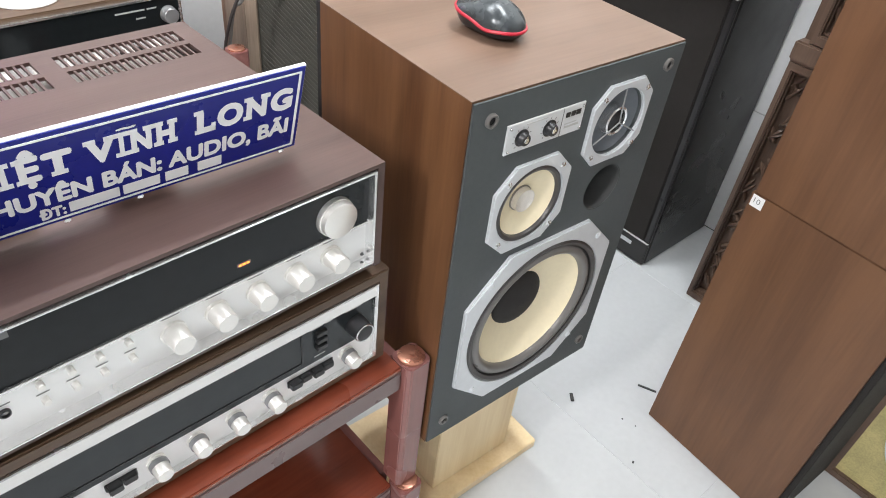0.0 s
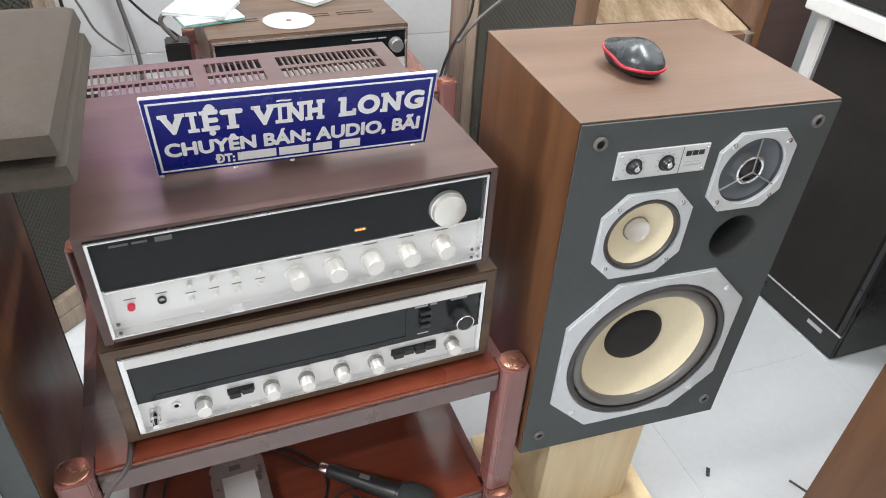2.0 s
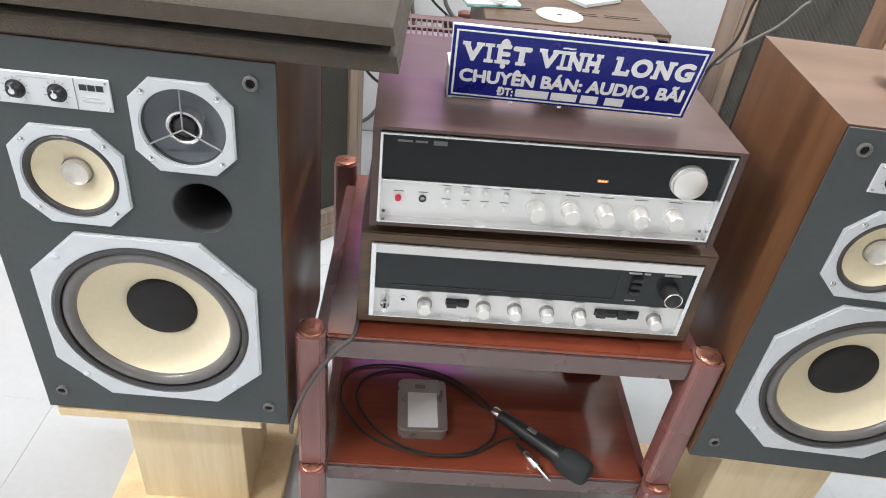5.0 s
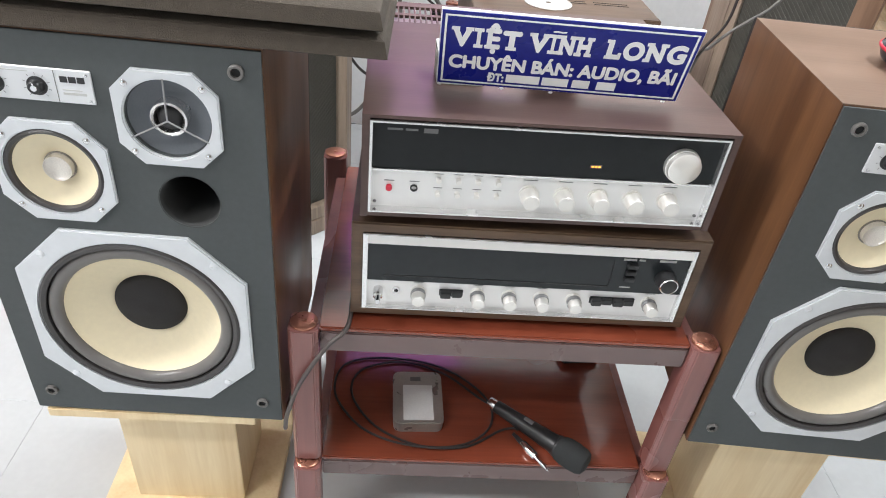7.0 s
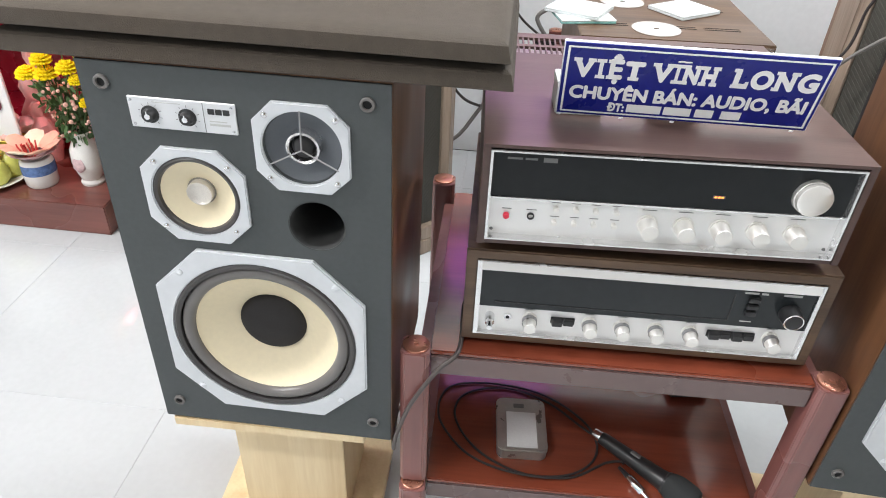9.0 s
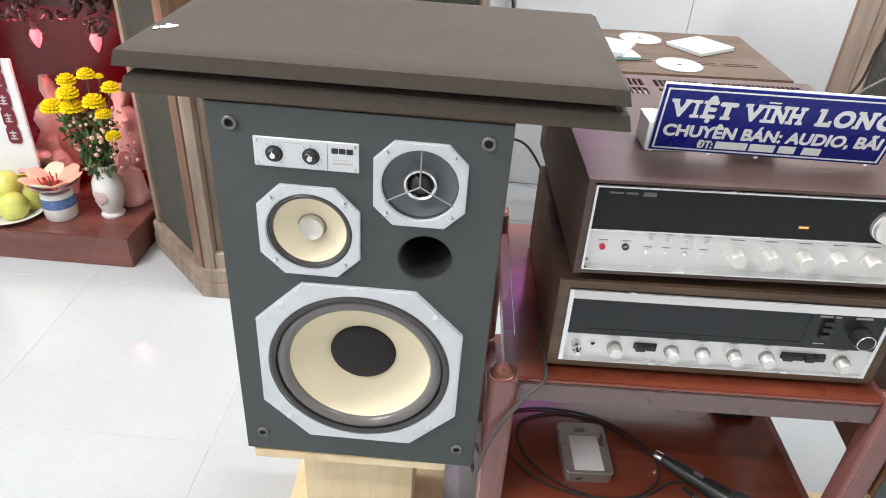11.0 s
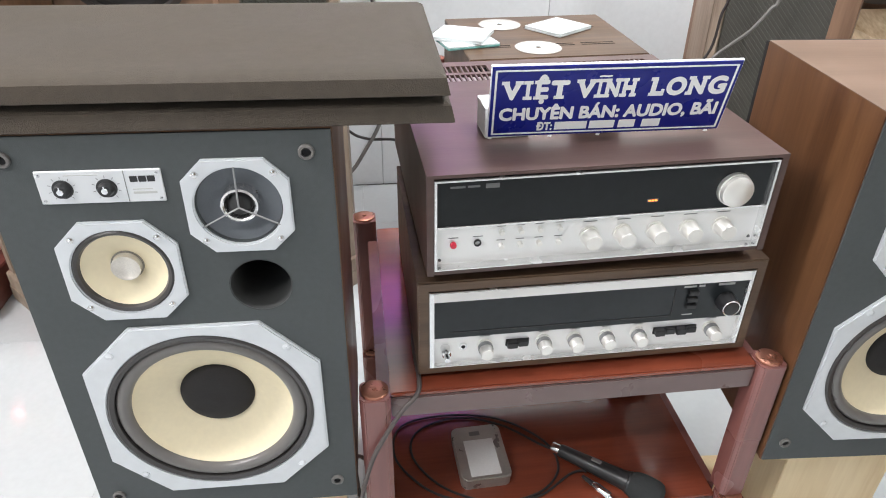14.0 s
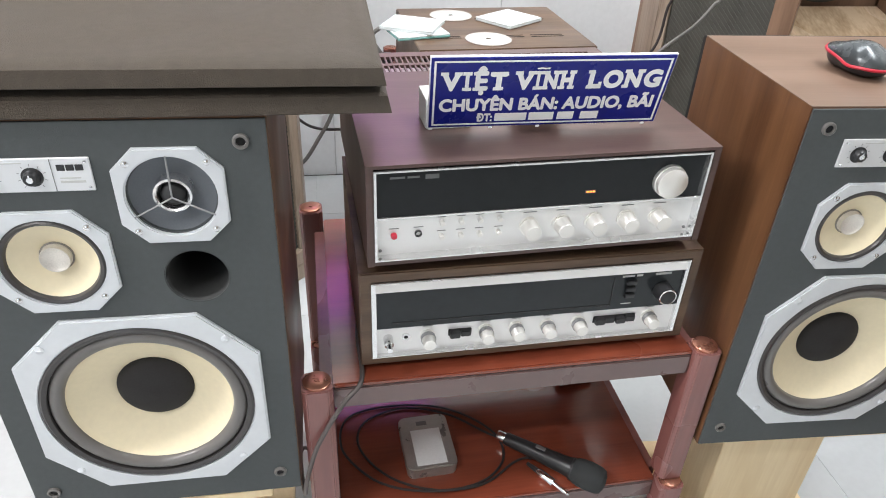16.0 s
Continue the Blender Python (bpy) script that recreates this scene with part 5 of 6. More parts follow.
wall_cable([(0.715, 1.62, 0.004), (0.69, 1.5, 0.2), (0.715, 1.43, 0.60), (0.746, 1.43, 0.655), (0.779, 1.42, 0.70), (0.811, 1.40, 0.74), (0.836, 1.38, 0.774), (0.866, 1.365, 0.828), (0.88, 1.36, 0.867), (0.90, 1.37, 1.1), (0.92, 1.40, 1.335)], 0.0042, "cable_grey", "grey cable crossing the lattice of the horn cabinet")


# ---------------------------------------------------------------- horn cabinets against the back wall
def horn_cabinet(x0, y0, label):
    hc = thing("horn_cabinet", pose(x0, y0, 0), label, "loudspeaker cabinet", "pair of horn cabinets")
    T = 1.32
    plan = [(0, 0.365), (0, 0.24), (0.24, 0), (0.76, 0), (1.0, 0.24), (1.0, 0.365)]
    big = [(-0.012, 0.37), (-0.012, 0.232), (0.234, -0.013), (0.766, -0.013), (1.012, 0.232), (1.012, 0.37)]
    part("plinth", prism(big, 0, 0.05, 0.002), "oak", hc, "stepped wooden plinth")
    part("plinth_step", prism([(x * 0.992 + 0.004, y * 0.98 + 0.004) for x, y in big], 0.0502, 0.093, 0.002), "oak", hc)
    part("top", prism(big, T, T + 0.03, 0.002), "oak", hc)
    part("back", box(0.0, 1.0, 0.347, 0.365, 0.0935, T - 0.0005, 0), "oak_brown", hc)
    for x in (0.0, 0.982):
        part("side_panel", box(x, x + 0.018, 0.245, 0.3468, 0.0935, T - 0.0005, 0), "oak", hc, "pale wooden side panel")
    # chamfered corners with lattice grilles between wooden strips
    s = 0.24 * math.sqrt(2)
    for cx, ang in ((0.0, -45), (1.0, -135)):
        m = pose(cx, 0.24, 0, 0, 0, ang)
        sg = -1 if cx else 1
        for a, b in ((0.0, 0.028), (s - 0.055, s - 0.002)):
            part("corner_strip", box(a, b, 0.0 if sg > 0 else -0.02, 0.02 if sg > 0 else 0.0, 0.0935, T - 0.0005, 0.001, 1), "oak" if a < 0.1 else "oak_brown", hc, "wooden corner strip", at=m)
        pnl = part("lattice_panel", box(0.0285, s - 0.0555, 0.012 if sg > 0 else -0.016, 0.016 if sg > 0 else -0.012, 0.0935, T - 0.0005, 0), "lattice", hc, "dark lattice grille panel", at=m)
        bm = bmesh.new()
        step, w0, w1 = 0.0135, 0.029, s - 0.056
        y = 0.010 if sg > 0 else -0.010
        for k in range(int((T - 0.1 + (w1 - w0)) / step)):
            for dr in (1, -1):
                za = 0.1 + k * step - (w1 - w0 if dr > 0 else 0)
                zb = za + dr * (w1 - w0)
                ua, ub, p, q = w0, w1, za, zb
                lo, hi = 0.095, T - 0.002
                for side in (0, 1):
                    if p < lo and q > lo or q < lo and p > lo:
                        f = (lo - p) / (q - p)
                        if p < lo:
                            ua, p = ua + f * (ub - ua), lo
                        else:
                            ub, q = ua + f * (ub - ua), lo
                    if p > hi and q < hi or q > hi and p < hi:
                        f = (hi - p) / (q - p)
                        if p > hi:
                            ua, p = ua + f * (ub - ua), hi
                        else:
                            ub, q = ua + f * (ub - ua), hi
                if min(p, q) < lo - 1e-6 or max(p, q) > hi + 1e-6 or ub - ua < 0.004:
                    continue
                d = Vector((ub - ua, 0, q - p)).normalized()
                nx = Vector((-d.z, 0, d.x)) * 0.0014
                yy = y + (0.0012 if dr > 0 else 0.0)
                pts = [Vector((ua, yy, p)) - nx, Vector((ub, yy, q)) - nx, Vector((ub, yy, q)) + nx, Vector((ua, yy, p)) + nx]
                vs = [bm.verts.new(v) for v in pts] + [bm.verts.new(v + Vector((0, 0.003 * sg, 0))) for v in pts]
                for f in ((0, 1, 2, 3), (4, 5, 6, 7), (0, 1, 5, 4), (1, 2, 6, 5), (2, 3, 7, 6), (3, 0, 4, 7)):
                    bm.faces.new([vs[i] for i in f])
        bmesh.ops.recalc_face_normals(bm, faces=bm.faces)
        tagged(part("lattice", bm, "lattice", pnl), kind="stuff")
    # front: stiles, sill, recessed lower panel of planks, horn above it
    for a in (0.245, 0.725):
        part("stile", box(a, a + 0.03, 0.0, 0.04, 0.0935, 0.6655, 0.001, 1), "oak", hc, "wooden front stile")
    part("sill", box(0.2755, 0.7245, 0.006, 0.05, 0.0935, 0.142, 0.001, 1), "oak", hc)
    part("lip", box(0.2755, 0.7245, 0.004, 0.06, 0.635, 0.665, 0.001, 1), "oak_brown", hc)
    first = None
    for k in range(5):
        at = pose(0.276 + 0.0897 * k, 0, 0)
        if first is None:
            first = part("plank", box(0.0004, 0.0893, 0.03, 0.044, 0.1425, 0.6345, 0.0012, 1), wood("plank_oak", (0.17, 0.118, 0.082), (0.44, 0.338, 0.25), "Z", 1.0, 0.45, 1.5, 0, 0.15, True), hc, at=at)
        else:
            again(first, at, hc)
    # horn flares
    zb, zt, yt = 0.775, 1.18, 0.285
    a0, a1, b0, b1 = 0.243, 0.757, 0.31, 0.69
    part("horn_floor", slab([(a0, 0.03, 0.666), (a1, 0.03, 0.666), (b1, yt, zb), (b0, yt, zb)], 0.008), "oak_flare_sheen", hc, "glossy sloping horn floor, reflected light in its pale streaks")
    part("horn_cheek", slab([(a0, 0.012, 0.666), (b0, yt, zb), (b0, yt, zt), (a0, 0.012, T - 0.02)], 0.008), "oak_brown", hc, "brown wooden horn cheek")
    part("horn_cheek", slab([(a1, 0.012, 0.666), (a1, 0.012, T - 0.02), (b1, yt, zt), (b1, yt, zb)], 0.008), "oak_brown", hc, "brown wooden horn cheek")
    part("horn_roof", slab([(a0, 0.012, T - 0.02), (b0, yt, zt), (b1, yt, zt), (a1, 0.012, T - 0.02)], 0.008), "oak_flare_sheen", hc)
    part("driver_board", box(b0, b1, yt + 0.009, yt + 0.025, zb, zt, 0), "oak_brown", hc)
    c = (0.5, 0, 0.965)
    wf = part("woofer", lathe([(0.178, yt + 0.008), (0.178, yt - 0.004), (0.165, yt - 0.008), (0.158, yt + 0.002)], 56, center=c), "rubber", hc, "large black bass driver", smooth=True)
    part("cone", lathe([(0.160, yt + 0.001), (0.145, yt - 0.004), (0.132, yt + 0.002), (0.06, yt + 0.007), (0.0, yt - 0.010)], 48, center=c), "felt", wf, smooth=True)
    return hc


horn_cabinet(-1.180, 1.260, "large wooden horn loudspeaker cabinet with lattice corners, beside the altar")
horn_cabinet(0.80, 1.285, "large wooden horn loudspeaker cabinet with lattice corners, by the wall")

# stand-in for an unidentified dark surface next to the horn
bd = thing("wooden_board", pose(1.528, 1.245, 0), "unidentified dark brown panel beside the horn cabinet", "board")
part("panel", box(0.004, 0.155, 0.0, 0.018, 0.0, 0.92, 0.0015, 1), "case_brown", bd)
part("edge_band", box(0.0, 0.0038, -0.001, 0.019, 0.0, 0.92, 0.0006, 1), "walnut", bd, "paler edge band")


# ---------------------------------------------------------------- by the right-hand wall
tw = thing("tower_speaker", pose(1.553, 0.866, 0, 0, 0, -90), "charcoal tower loudspeaker with a black cloth front", "loudspeaker")
part("cabinet", box(-0.19, 0.19, 0.008, 0.335, 0.0, 0.790, 0.006, 3), "tower", tw)
part("plinth_front", box(-0.188, 0.188, 0.0, 0.0078, 0.004, 0.0765, 0.002), "tower", tw)
part("grille", box(-0.186, 0.170, -0.006, 0.0078, 0.085, 0.783, 0.003), "black_cloth", tw, "black cloth grille")
part("edge_strip", box(0.1705, 0.189, -0.003, 0.0078, 0.085, 0.787, 0.003), "black", tw)
part("silver_line", box(-0.186, 0.186, -0.002, 0.0078, 0.0775, 0.0835, 0.0008), "alu_trim", tw, "thin silver line")
part("badge", box(0.085, 0.135, -0.0018, 0.0004, 0.048, 0.060, 0.0005), "frame_silver", tw, "small silver badge")
tb = thing("white_table", pose(0, 0, 0), "white laminate board table over the tower loudspeaker", "table")
part("table_top", box(1.505, 1.898, 0.66, 1.115, 0.7915, 0.829, 0.003), "white_board", tb)
part("side_leg", box(1.56, 1.898, 1.073, 1.113, 0, 0.791, 0.003), "white_board", tb)
bb = thing("cabinet_box", pose(1.535, 0.87, 0.8295, 0, 0, -90), "dark box standing on the white table", "box")
part("body", box(-0.18, 0.20, 0.0, 0.33, 0, 0.35, 0.006), "tower", bb)
part("front", box(-0.17, 0.19, -0.008, -0.0002, 0.01, 0.34, 0.003), "black_cloth", bb)

cv = thing("carved_cabinet", pose(1.564, 0.530, 0, 0, 0, -90), "dark wooden cabinet with carved leaf panels", "cabinet")
part("body", box(0.0, 0.46, 0.03, 0.33, 0, 1.25, 0.002), "carved", cv)
for z0, z1, ins in ((0.0, 0.70, 0.0), (0.745, 1.25, 0.022)):
    part("frame", plate(rect(ins, 0.46, z0, z1), [rect(ins + 0.015, 0.445, z0 + 0.022, z1 - 0.022)], 0.0, 0.0298, 0.003), "carved", cv, "moulded wooden frame")
    part("inner_moulding", plate(rect(ins + 0.0155, 0.4445, z0 + 0.0225, z1 - 0.0225), [rect(ins + 0.019, 0.441, z0 + 0.027, z1 - 0.027)], 0.010, 0.0296, 0.002), "carved", cv)
    rl = bmesh.new()
    rnd = random.Random(5)
    for k in range(190):
        u, v = ins + 0.024 + 0.41 * rnd.random() ** 1.6, rnd.uniform(z0 + 0.04, z1 - 0.04)
        q = bmesh.new()
        bmesh.ops.create_icosphere(q, subdivisions=1, radius=1)
        bmesh.ops.transform(q, matrix=Matrix.Translation((u, 0.026, v)) @ Matrix.Rotation(radians(rnd.choice((-35, -20, 30, 50)) + rnd.uniform(-12, 12)), 4, "Y") @ Matrix.Diagonal((0.0055, 0.010, rnd.uniform(0.018, 0.032), 1)), verts=q.verts)
        join(rl, q)
    tagged(part("carving", rl, "carved", cv, "carved leaves in relief"), kind="stuff")
part("cross_bar", box(-0.004, 0.46, -0.004, 0.0298, 0.7005, 0.7445, 0.004), "carved", cv)


def wooden_speaker_box(m, label, tag=False):
    b = thing("speaker_box", m, label, "loudspeaker", "stacked wooden loudspeakers")
    part("cabinet", box(0, 0.34, 0, 0.308, 0, 0.632, 0.0015), "redbox", b, "reddish veneer cabinet")
    part("baffle", box(0.006, 0.334, -0.012, -0.0003, 0.006, 0.626, 0.003), "black_cloth", b, "dark front grille")
    if tag:
        t = part("price_tag", box(-0.0009, -0.0002, 0.281, 0.304, 0.606, 0.629, 0), "paper", b, "small white paper tag")
        fl = flat_text("tag_writing", "10", 0.010, 0.012, "ink", t, pose(-0.0009, 0.299, 0.614, 0, 0, -90), 0.0)
    return b


wooden_speaker_box(pose(1.1045, 0.036, 0.0, 0, 0, -4.5), "reddish wooden loudspeaker box at the bottom of a stack", True)
wooden_speaker_box(pose(1.1015, 0.031, 0.634, 0, 0, -4.5), "reddish wooden loudspeaker box on top of another")
fs = thing("loudspeaker", pose(1.33, -0.20, 0.0, 0, 0, -90), "dark floor loudspeaker with a tan cone", "loudspeaker")
part("cabinet", plate(rect(-0.215, 0.215, 0, 0.62), [rect(-0.195, 0.195, 0.02, 0.60)], -0.004, 0.28, 0.003), "carved", fs, "dark wooden cabinet")
part("baffle", plate(rect(-0.195, 0.195, 0.02, 0.60), [circle(0.0, 0.22, 0.155)], 0.006, 0.02), "cone_tan", fs, "tan front board")
wf = part("woofer", lathe([(0.165, 0.006), (0.165, -0.002), (0.150, -0.003), (0.148, 0.010)], 48, center=(0.0, 0, 0.22)), "frame_silver", fs, "driver with a pale basket rim", smooth=True)
part("cone", lathe([(0.150, 0.006), (0.135, 0.002), (0.125, 0.010), (0.05, 0.05), (0.0, 0.045)], 48, center=(0.0, 0, 0.22)), "cone", wf, smooth=True)

for n, (x, y, w, l, a) in enumerate(((1.018, 0.483, 0.004, 0.012, 50), (1.188, 0.390, 0.003, 0.022, 115), (1.066, 0.371, 0.0015, 0.002, 0), (0.993, 0.285, 0.002, 0.003, 30), (1.075, 0.34, 0.0012, 0.0016, 0))):
    tagged(part("scrap", box(-l, l, -w, w, 0.0, 0.003, 0.001, 1), "debris", at=pose(x, y, 0.0005, 0, 0, a)), "small dark scrap lying on the tiles", "scrap", "scraps on the floor")


# ---------------------------------------------------------------- the house altar
al = thing("altar", pose(0.037, -0.030, 0), "low rosewood house altar with a red lacquered niche", "altar")
part("platform", box(-2.25, -1.243, 1.39, 2.10, 0.0, 0.103, 0.003), "altar", al, "rosewood platform")
part("step", box(-2.22, -1.26, 1.72, 2.06, 0.1033, 0.150, 0.003), "altar_red_shaded", al, "dark red step")
part("niche_back", box(-2.22, -1.245, 2.062, 2.10, 0.1033, 1.05, 0.002), "altar_red_shaded", al, "red lacquered back panel")
part("niche_side", box(-1.262, -1.243, 1.72, 2.0615, 0.1505, 1.05, 0.002), "altar_red_shaded", al)
part("niche_side", box(-2.25, -2.231, 1.60, 2.0615, 0.1035, 1.05, 0.002), "altar_red_shaded", al)
val = bmesh.new()
rnd = random.Random(11)
for k in range(300):
    x = rnd.uniform(-2.1, -1.26)
    arch = 0.650 + 0.035 * math.cos((x + 1.47) * 9) ** 2
    z = rnd.uniform(arch + 0.01, 0.86)
    q = bmesh.new()
    bmesh.ops.create_icosphere(q, subdivisions=2, radius=1)
    bmesh.ops.transform(q, matrix=Matrix.Translation((x, 1.60 + rnd.uniform(-0.012, 0.012), z)) @ Euler((rnd.uniform(0, 3), rnd.uniform(0, 3), 0)).to_matrix().to_4x4() @ Matrix.Diagonal((0.007, 0.021, 0.011, 1)), verts=q.verts)
    join(val, q)
tagged(part("carved_valance", val, "carved_red", al, "dark carved openwork valance"), kind="stuff")
part("valance_board", box(-2.25, -1.243, 1.612, 1.625, 0.72, 1.05, 0.002), "carved_red", al)
part("roof", box(-2.27, -1.24, 1.58, 2.10, 1.0505, 1.08, 0.002), "altar", al)
for x in (-1.493, -1.319):
    lam = part("lamp", lathe([(0, 0.030), (0.011, 0.029), (0.0165, 0.016), (0.013, 0.0), (0.005, -0.018), (0, -0.024)], 20, "Z", (x, 1.585, 0.630)), "bulb", al, "small red flame-shaped bulb", smooth=True)
    part("socket", lathe([(0, 0.05), (0.007, 0.05), (0.008, 0.03), (0, 0.03)], 16, "Z", (x, 1.585, 0.632)), "altar", lam)
lm = bpy.data.lights.new("altar_lamp_light", "POINT")
lm.energy, lm.color, lm.shadow_soft_size = 2.2, (1.0, 0.16, 0.2), 0.03
new("altar_lamp_light", lm).matrix_world = pose(-1.403, 1.63, 0.60)


def statue(x, y, z, h, w, seed, material="pink"):
    """A plain seated figure as one smooth lump."""
    prof = [(0.0, 0.0), (0.50, 0.0), (0.54, 0.08), (0.52, 0.2), (0.42, 0.36), (0.40, 0.5), (0.36, 0.62), (0.2, 0.70), (0.17, 0.74), (0.21, 0.82), (0.2, 0.91), (0.12, 0.98), (0.0, 1.0)]
    bm = lathe([(r * w, q * h) for r, q in prof], 26, "Z")
    for v in bm.verts:
        v.co += Vector((noise.noise(v.co * 22 + Vector((seed, 0, 0))), noise.noise(v.co * 22 + Vector((0, seed, 3))), 0)) * w * 0.14
    ob = part("statuette", bm, material, at=pose(x, y, z), smooth=True)
    return tagged(ob, "small plain statuette on the altar, red lamplight in its pink", "statuette", "altar statuettes")


for args in ((-1.603, 1.770, 0.1503, 0.30, 0.15, 1), (-1.363, 1.770, 0.1503, 0.29, 0.15, 2), (-1.538, 1.630, 0.1033, 0.20, 0.09, 3), (-1.298, 1.600, 0.1033, 0.17, 0.10, 4), (-1.393, 1.625, 0.1033, 0.16, 0.08, 6), (-1.763, 1.630, 0.1033, 0.26, 0.14, 7)):
    statue(*args)

vs = thing("vase", pose(-1.315, 1.500, 0.1033), "pale painted porcelain vase holding yellow chrysanthemums", "vase")
part("body", lathe([(0, 0), (0.034, 0), (0.036, 0.008), (0.030, 0.018), (0.040, 0.045), (0.0465, 0.08), (0.043, 0.12), (0.029, 0.15), (0.026, 0.16), (0.033, 0.178), (0.030, 0.178), (0.023, 0.16), (0, 0.15)], 40, "Z"), "porcelain", vs, smooth=True)
part("painted_patch", blob(0.022, 0.006, 0.024, (-0.004, -0.0435, 0.078), 0.3, 3, 2), "vase_tint", vs, "faded pink painted flower", smooth=True)


def bouquet():
    fl = thing("bouquet", pose(-1.315, 1.500, 0.255), "yellow chrysanthemums with pink blossoms and green leaves", "flowers")
    rnd = random.Random(4)
    heads = [(-0.113, 0.0, 0.194, 0.036), (-0.048, -0.01, 0.203, 0.036), (-0.062, 0.02, 0.272, 0.030), (-0.041, -0.02, 0.25, 0.032), (0.0, 0.02, 0.294, 0.028), (0.023, -0.01, 0.224, 0.035), (0.070, 0.01, 0.263, 0.028), (0.050, -0.02, 0.194, 0.026), (0.071, -0.03, 0.131, 0.024), (0.033, 0.03, 0.289, 0.013), (-0.066, 0.01, 0.234, 0.030)]
    for x, y, z, r in heads:
        bm = bmesh.new()
        bmesh.ops.create_icosphere(bm, subdivisions=2, radius=r * 0.55, matrix=Matrix.Translation((x, y, z + r * 0.12)))
        for ring, n, tilt in ((1.0, 17, -8), (0.98, 16, 14), (0.9, 14, 36), (0.82, 10, 58), (0.78, 6, 80)):
            for k in range(n):
                a = 2 * math.pi * (k + 0.4 * rnd.random()) / n + ring * 7
                q = bmesh.new()
                bmesh.ops.create_icosphere(q, subdivisions=1, radius=1)
                bmesh.ops.transform(q, matrix=Matrix.Translation((x, y, z)) @ Matrix.Rotation(a, 4, "Z") @ Matrix.Rotation(radians(-tilt), 4, "Y") @ Matrix.Translation((r * 0.6 * ring, 0, 0)) @ Matrix.Diagonal((r * rnd.uniform(0.36, 0.46), r * 0.17, r * 0.12, 1)), verts=q.verts)
                join(bm, q)
        head = part("flower_head", bm, "yellow", fl, "yellow chrysanthemum")
        part("stem", tube([(x * 0.05, y * 0.05, -0.06), (x * 0.5, y * 0.5, z * 0.45), (x, y, z - 0.003)], 0.002, 6, 5), "leaf", fl, smooth=True)
    lv = bmesh.new()
    for k in range(240):
        a, h = rnd.uniform(0, 6.28), rnd.uniform(-0.01, 0.20)
        rad = rnd.uniform(0.01, 0.04 + 0.25 * h)
        q = bmesh.new()
        bmesh.ops.create_icosphere(q, subdivisions=1, radius=1)
        bmesh.ops.transform(q, matrix=Matrix.Translation((rad * math.cos(a) - 0.15 * h, rad * math.sin(a), h)) @ Euler((rnd.uniform(0, 3), rnd.uniform(0, 3), a)).to_matrix().to_4x4() @ Matrix.Diagonal((0.017, 0.008, 0.0016, 1)), verts=q.verts)
        join(lv, q)
    tagged(part("foliage", lv, "leaf", fl, "green leaves"), kind="stuff")
    bl = bmesh.new()
    for k in range(110):
        a, h = rnd.uniform(0, 6.28), rnd.uniform(0.03, 0.20)
        rad = rnd.uniform(0.02, 0.09)
        q = bmesh.new()
        bmesh.ops.create_icosphere(q, subdivisions=1, radius=rnd.uniform(0.004, 0.008))
        bmesh.ops.translate(q, vec=(rad * math.cos(a) + 0.02, rad * math.sin(a), h), verts=q.verts)
        join(bl, q)
    tagged(part("blossoms", bl, "blossom", fl, "small pink blossoms"), kind="stuff")


bouquet()
pt = thing("incense_pot", pose(-1.463, 1.466, 0.1033), "white and blue porcelain pot with a dish on top", "pot")
part("pot", lathe([(0, 0), (0.043, 0), (0.048, 0.008), (0.05, 0.05), (0.048, 0.085), (0.042, 0.092), (0, 0.09)], 40, "Z"), "porcelain", pt, smooth=True)
part("blue_band", lathe([(0.0503, 0.045), (0.0506, 0.06), (0.0500, 0.078)], 40, "Z"), "porcelain_blue", pt, "blue painted band", smooth=True)
part("dish", lathe([(0, 0.094), (0.03, 0.094), (0.07, 0.118), (0.073, 0.122), (0.068, 0.122), (0.03, 0.10), (0, 0.10)], 40, "Z"), "vase_tint", pt, "shallow pinkish dish", smooth=True)
dish = bpy.data.objects[pt.name].children[-1]
for k in range(7):
    ang = k * 51.4 + 10
    petal = blob(0.036, 0.030, 0.005, (0, 0, 0), 0.25, k, 3)
    part("petal", petal, ("petal_peach", "petal_peach", "petal_cream")[k % 3], dish, "peach paper petal" if k % 3 < 2 else "cream paper petal", at=pose(0.055 * math.cos(radians(ang)), 0.055 * math.sin(radians(ang)), 0.1285 + 0.002 * (k % 2), 0, 0, ang) @ pose(0, 0, 0, 0, -28, 0), smooth=True)
rnd = random.Random(9)
for k in range(14):
    x, y = rnd.uniform(-0.022, 0.022), rnd.uniform(-0.022, 0.022)
    part("stick_stub", tube([(x, y, 0.099), (x * 1.4 + rnd.uniform(-0.008, 0.008), y * 1.4, 0.130 + 0.014 * rnd.random())], 0.0022, 6, 2), "bulb_red", pt, "red stick stub")
fp = thing("fruit_plate", pose(-1.618, 1.452, 0.1033), "white plate heaped with green-yellow fruit", "plate")
part("plate", lathe([(0, 0), (0.05, 0), (0.10, 0.016), (0.103, 0.019), (0.098, 0.019), (0.05, 0.005), (0, 0.005)], 48, "Z"), "porcelain", fp, smooth=True)
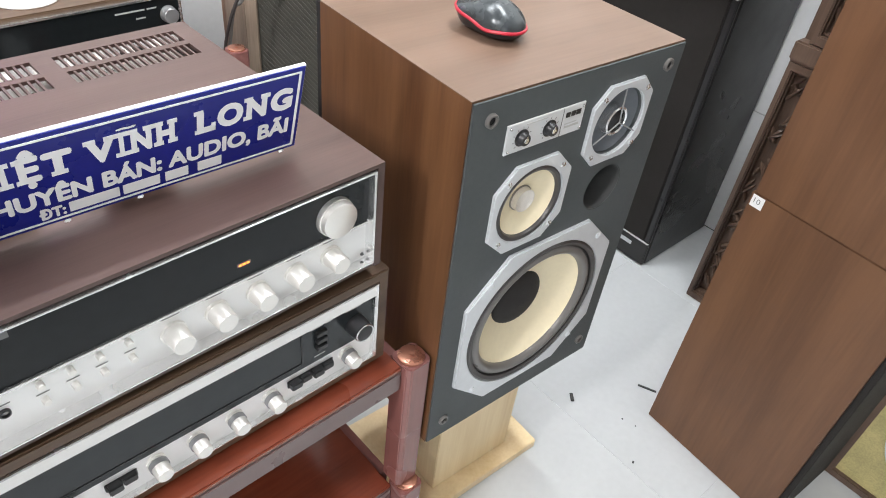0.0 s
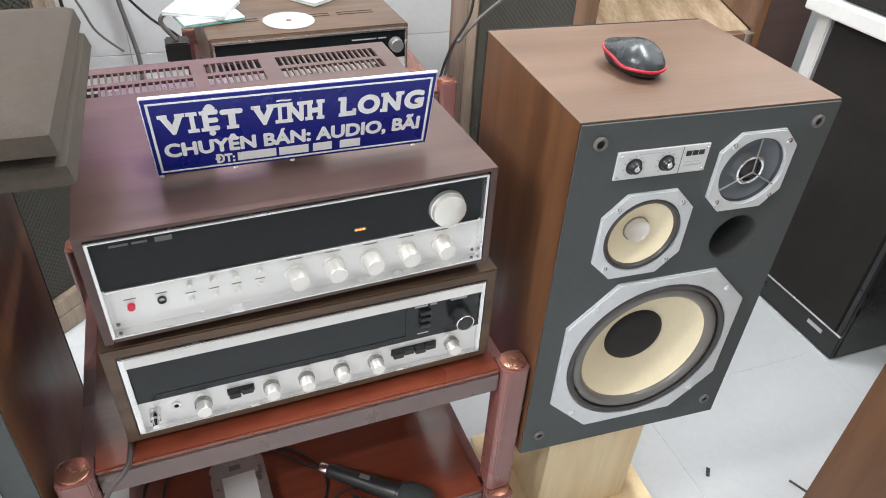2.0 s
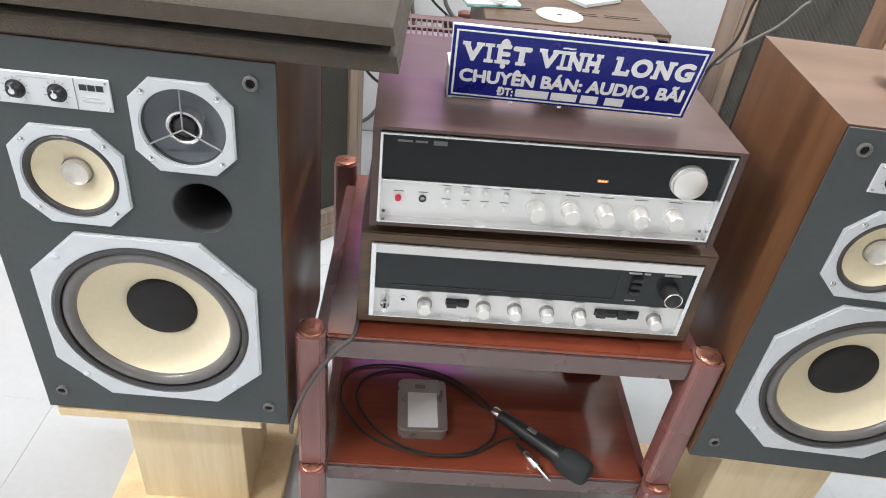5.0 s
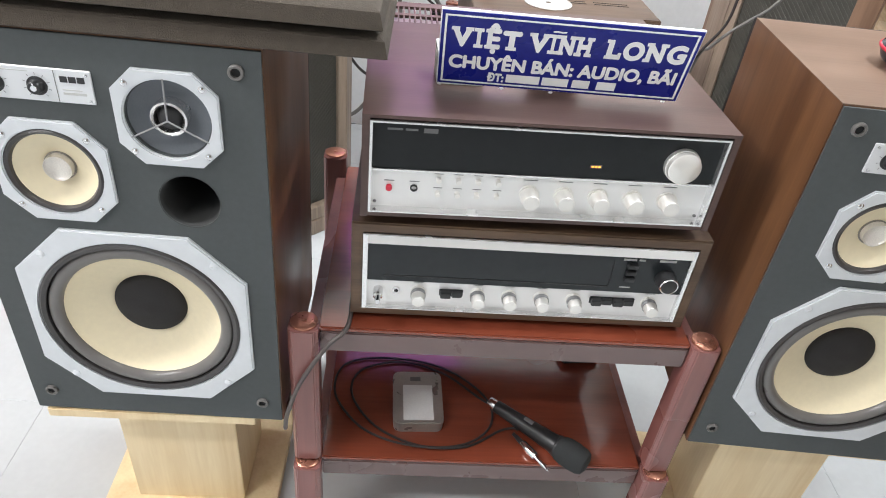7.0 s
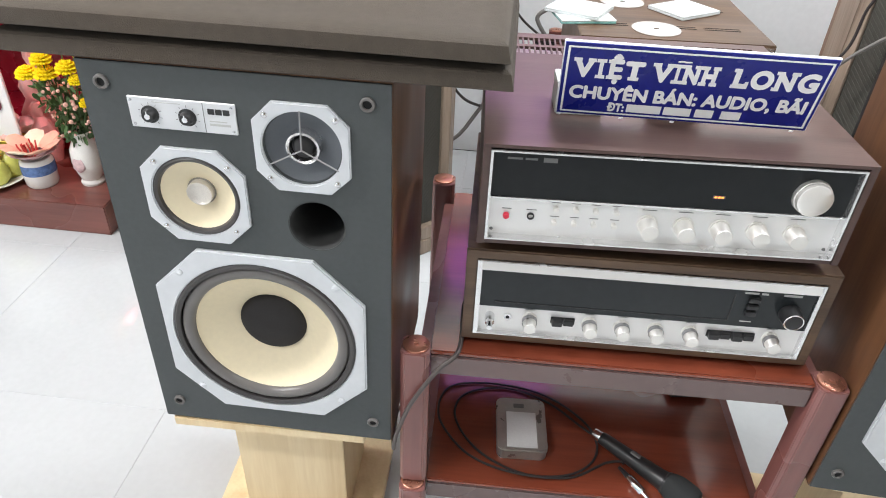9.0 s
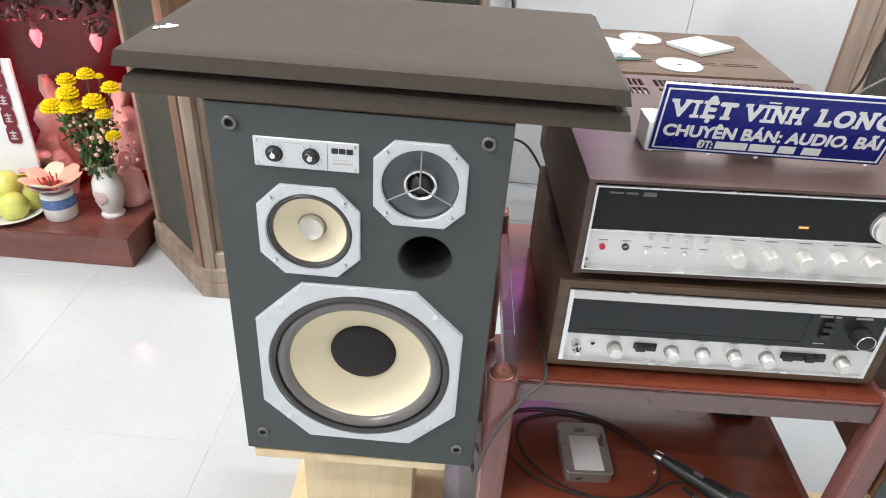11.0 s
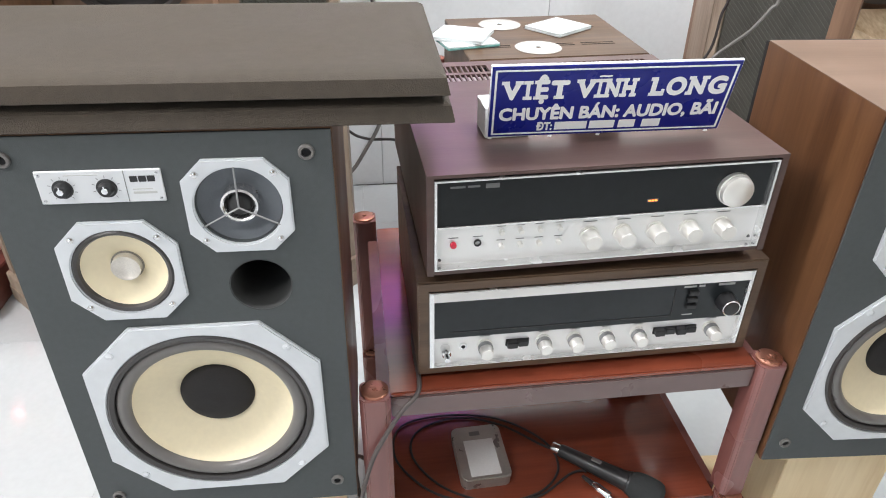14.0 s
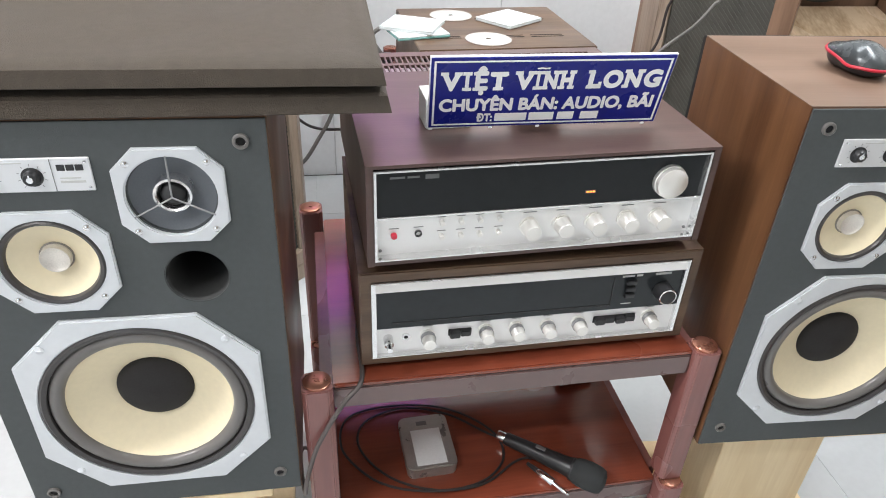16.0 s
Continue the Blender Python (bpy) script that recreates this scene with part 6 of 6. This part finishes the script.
for k, (x, y, z) in enumerate(((-0.05, -0.02, 0.043), (0.035, -0.03, 0.043), (0.045, 0.04, 0.043), (-0.03, 0.05, 0.043), (0.005, 0.0, 0.095))):
    bm = lathe([(0, -0.042), (0.028, -0.036), (0.044, -0.008), (0.042, 0.016), (0.030, 0.038), (0.016, 0.050), (0, 0.052)], 24, "Z")
    tagged(part("pear", bm, "pear", at=pose(-1.618 + x, 1.452 + y, 0.1033 + z, 18 * math.sin(k * 2), 15 * math.cos(k), 40 * k), smooth=True), "green-yellow pear on a white plate", "fruit", "fruit on the plate")
bw = thing("bowl", pose(-1.618, 1.58, 0.1033), "yellow-rimmed bowl of white and pink offerings", "bowl")
part("bowl", lathe([(0, 0), (0.04, 0), (0.045, 0.02), (0.085, 0.11), (0.088, 0.115), (0.083, 0.115), (0.04, 0.04), (0, 0.04)], 40, "Z"), "yellow_box", bw, smooth=True)
for k, (x, y, z, r) in enumerate(((-0.035, -0.03, 0.12, 0.032), (0.03, -0.04, 0.12, 0.030), (0.04, 0.03, 0.125, 0.034), (-0.02, 0.04, 0.12, 0.032), (0.01, 0.0, 0.155, 0.032))):
    tagged(part("bun", blob(r, r, r * 0.8, (0, 0, 0), 0.15, k, 3), "porcelain" if k % 2 == 0 else "pink", at=pose(-1.618 + x, 1.58 + y, 0.1033 + z), smooth=True), "pale round bun in the yellow bowl", "bun", "buns in the bowl")
bn = thing("banner_board", pose(-1.655, 1.505, 0.1033, 0, 0, 8), "white board with a dark red scalloped strip", "board")
part("board", box(-0.12, 0.122, 0.0, 0.012, 0, 0.475, 0.002), "paper", bn)
# a hanging strip of notched lobes, each with one unreadable character as bars
strip = part("red_strip", box(0.064, 0.090, -0.0022, -0.0005, 0.216, 0.66, 0), "strip_red", bn, "dark red notched strip")
P = 0.0555
for k in range(8):
    z = 0.216 + P * k
    lobe = [(0.064, z), (0.090, z), (0.096, z + 0.009), (0.096, z + P - 0.009), (0.090, z + P), (0.064, z + P), (0.058, z + P - 0.009), (0.058, z + 0.009)]
    part("lobe", plate(lobe, [], -0.0042, -0.0023), "strip_red", strip)
    for x0, x1, a, b in ((0.066, 0.086, 0.014, 0.018), (0.069, 0.083, 0.023, 0.027), (0.066, 0.086, 0.033, 0.037), (0.074, 0.078, 0.012, 0.042)):
        part("character_bar", box(x0, x1, -0.0050 if x1 - x0 > 0.005 else -0.0047, -0.0043, z + a, z + b, 0), "ink_light", strip)


# ---------------------------------------------------------------- tiles of floor and walls
floor_ob = bpy.data.objects["floor"]
S, J = 0.5685, 0.0007
cuts = lambda lo, hi, start, step: sorted({lo, hi} | {start + step * k for k in range(-40, 40) if lo < start + step * k < hi})
meshes = {}


def tile_piece(parent, sx, sy, sz, at, material):
    key = (round(sx, 4), round(sy, 4), round(sz, 4))
    if key not in meshes:
        o = part("tile", box(-sx / 2, sx / 2, -sy / 2, sy / 2, -sz / 2, sz / 2, 0.0007, 1), material, parent, at=at)
        meshes[key] = o
    else:
        again(meshes[key], at, parent)


xs, ys = cuts(X0, X1, 0.974, S), cuts(Y0, Y1, 0.713, S)
for a, b in zip(xs, xs[1:]):
    for c, d in zip(ys, ys[1:]):
        tile_piece(floor_ob, b - a - 2 * J, d - c - 2 * J, 0.008, pose((a + b) / 2, (c + d) / 2, -0.004), "tile")
zs = [0.0, 0.41, 0.81, 1.21]
meshes.clear()
for a, b in zip(zs, zs[1:]):
    xs = cuts(X0, X1, 1.115, 0.6)
    for c, d in zip(xs, xs[1:]):
        tile_piece(back, d - c - 0.0024, 0.008, b - a - 0.0024, pose((c + d) / 2, Y1 + 0.004, (a + b) / 2), "wall_tile")
meshes.clear()
for a, b in zip(zs, zs[1:]):
    ys = cuts(Y0, Y1, 0.55, 0.6)
    for c, d in zip(ys, ys[1:]):
        tile_piece(east, 0.008, d - c - 0.0024, b - a - 0.0024, pose(X1 + 0.004, (c + d) / 2, (a + b) / 2), "wall_tile")
# unseen purple source, set where the reflections on shelf and cover point
sc = thing("wall_screen", pose(-0.04, Y1 - 0.002, 1.57), "unseen purple screen on the tiled wall, added for its reflections", "screen")
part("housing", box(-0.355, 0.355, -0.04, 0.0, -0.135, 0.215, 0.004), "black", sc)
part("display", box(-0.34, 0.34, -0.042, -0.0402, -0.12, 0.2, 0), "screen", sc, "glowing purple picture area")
part("upper_facing", box(X0, X1, Y1 + 0.0005, Y1 + 0.0078, 1.2115, ZC, 0), "plaster", back)
part("upper_facing", box(X1 + 0.0005, X1 + 0.0078, Y0, Y1, 1.2115, ZC, 0), "plaster", east)
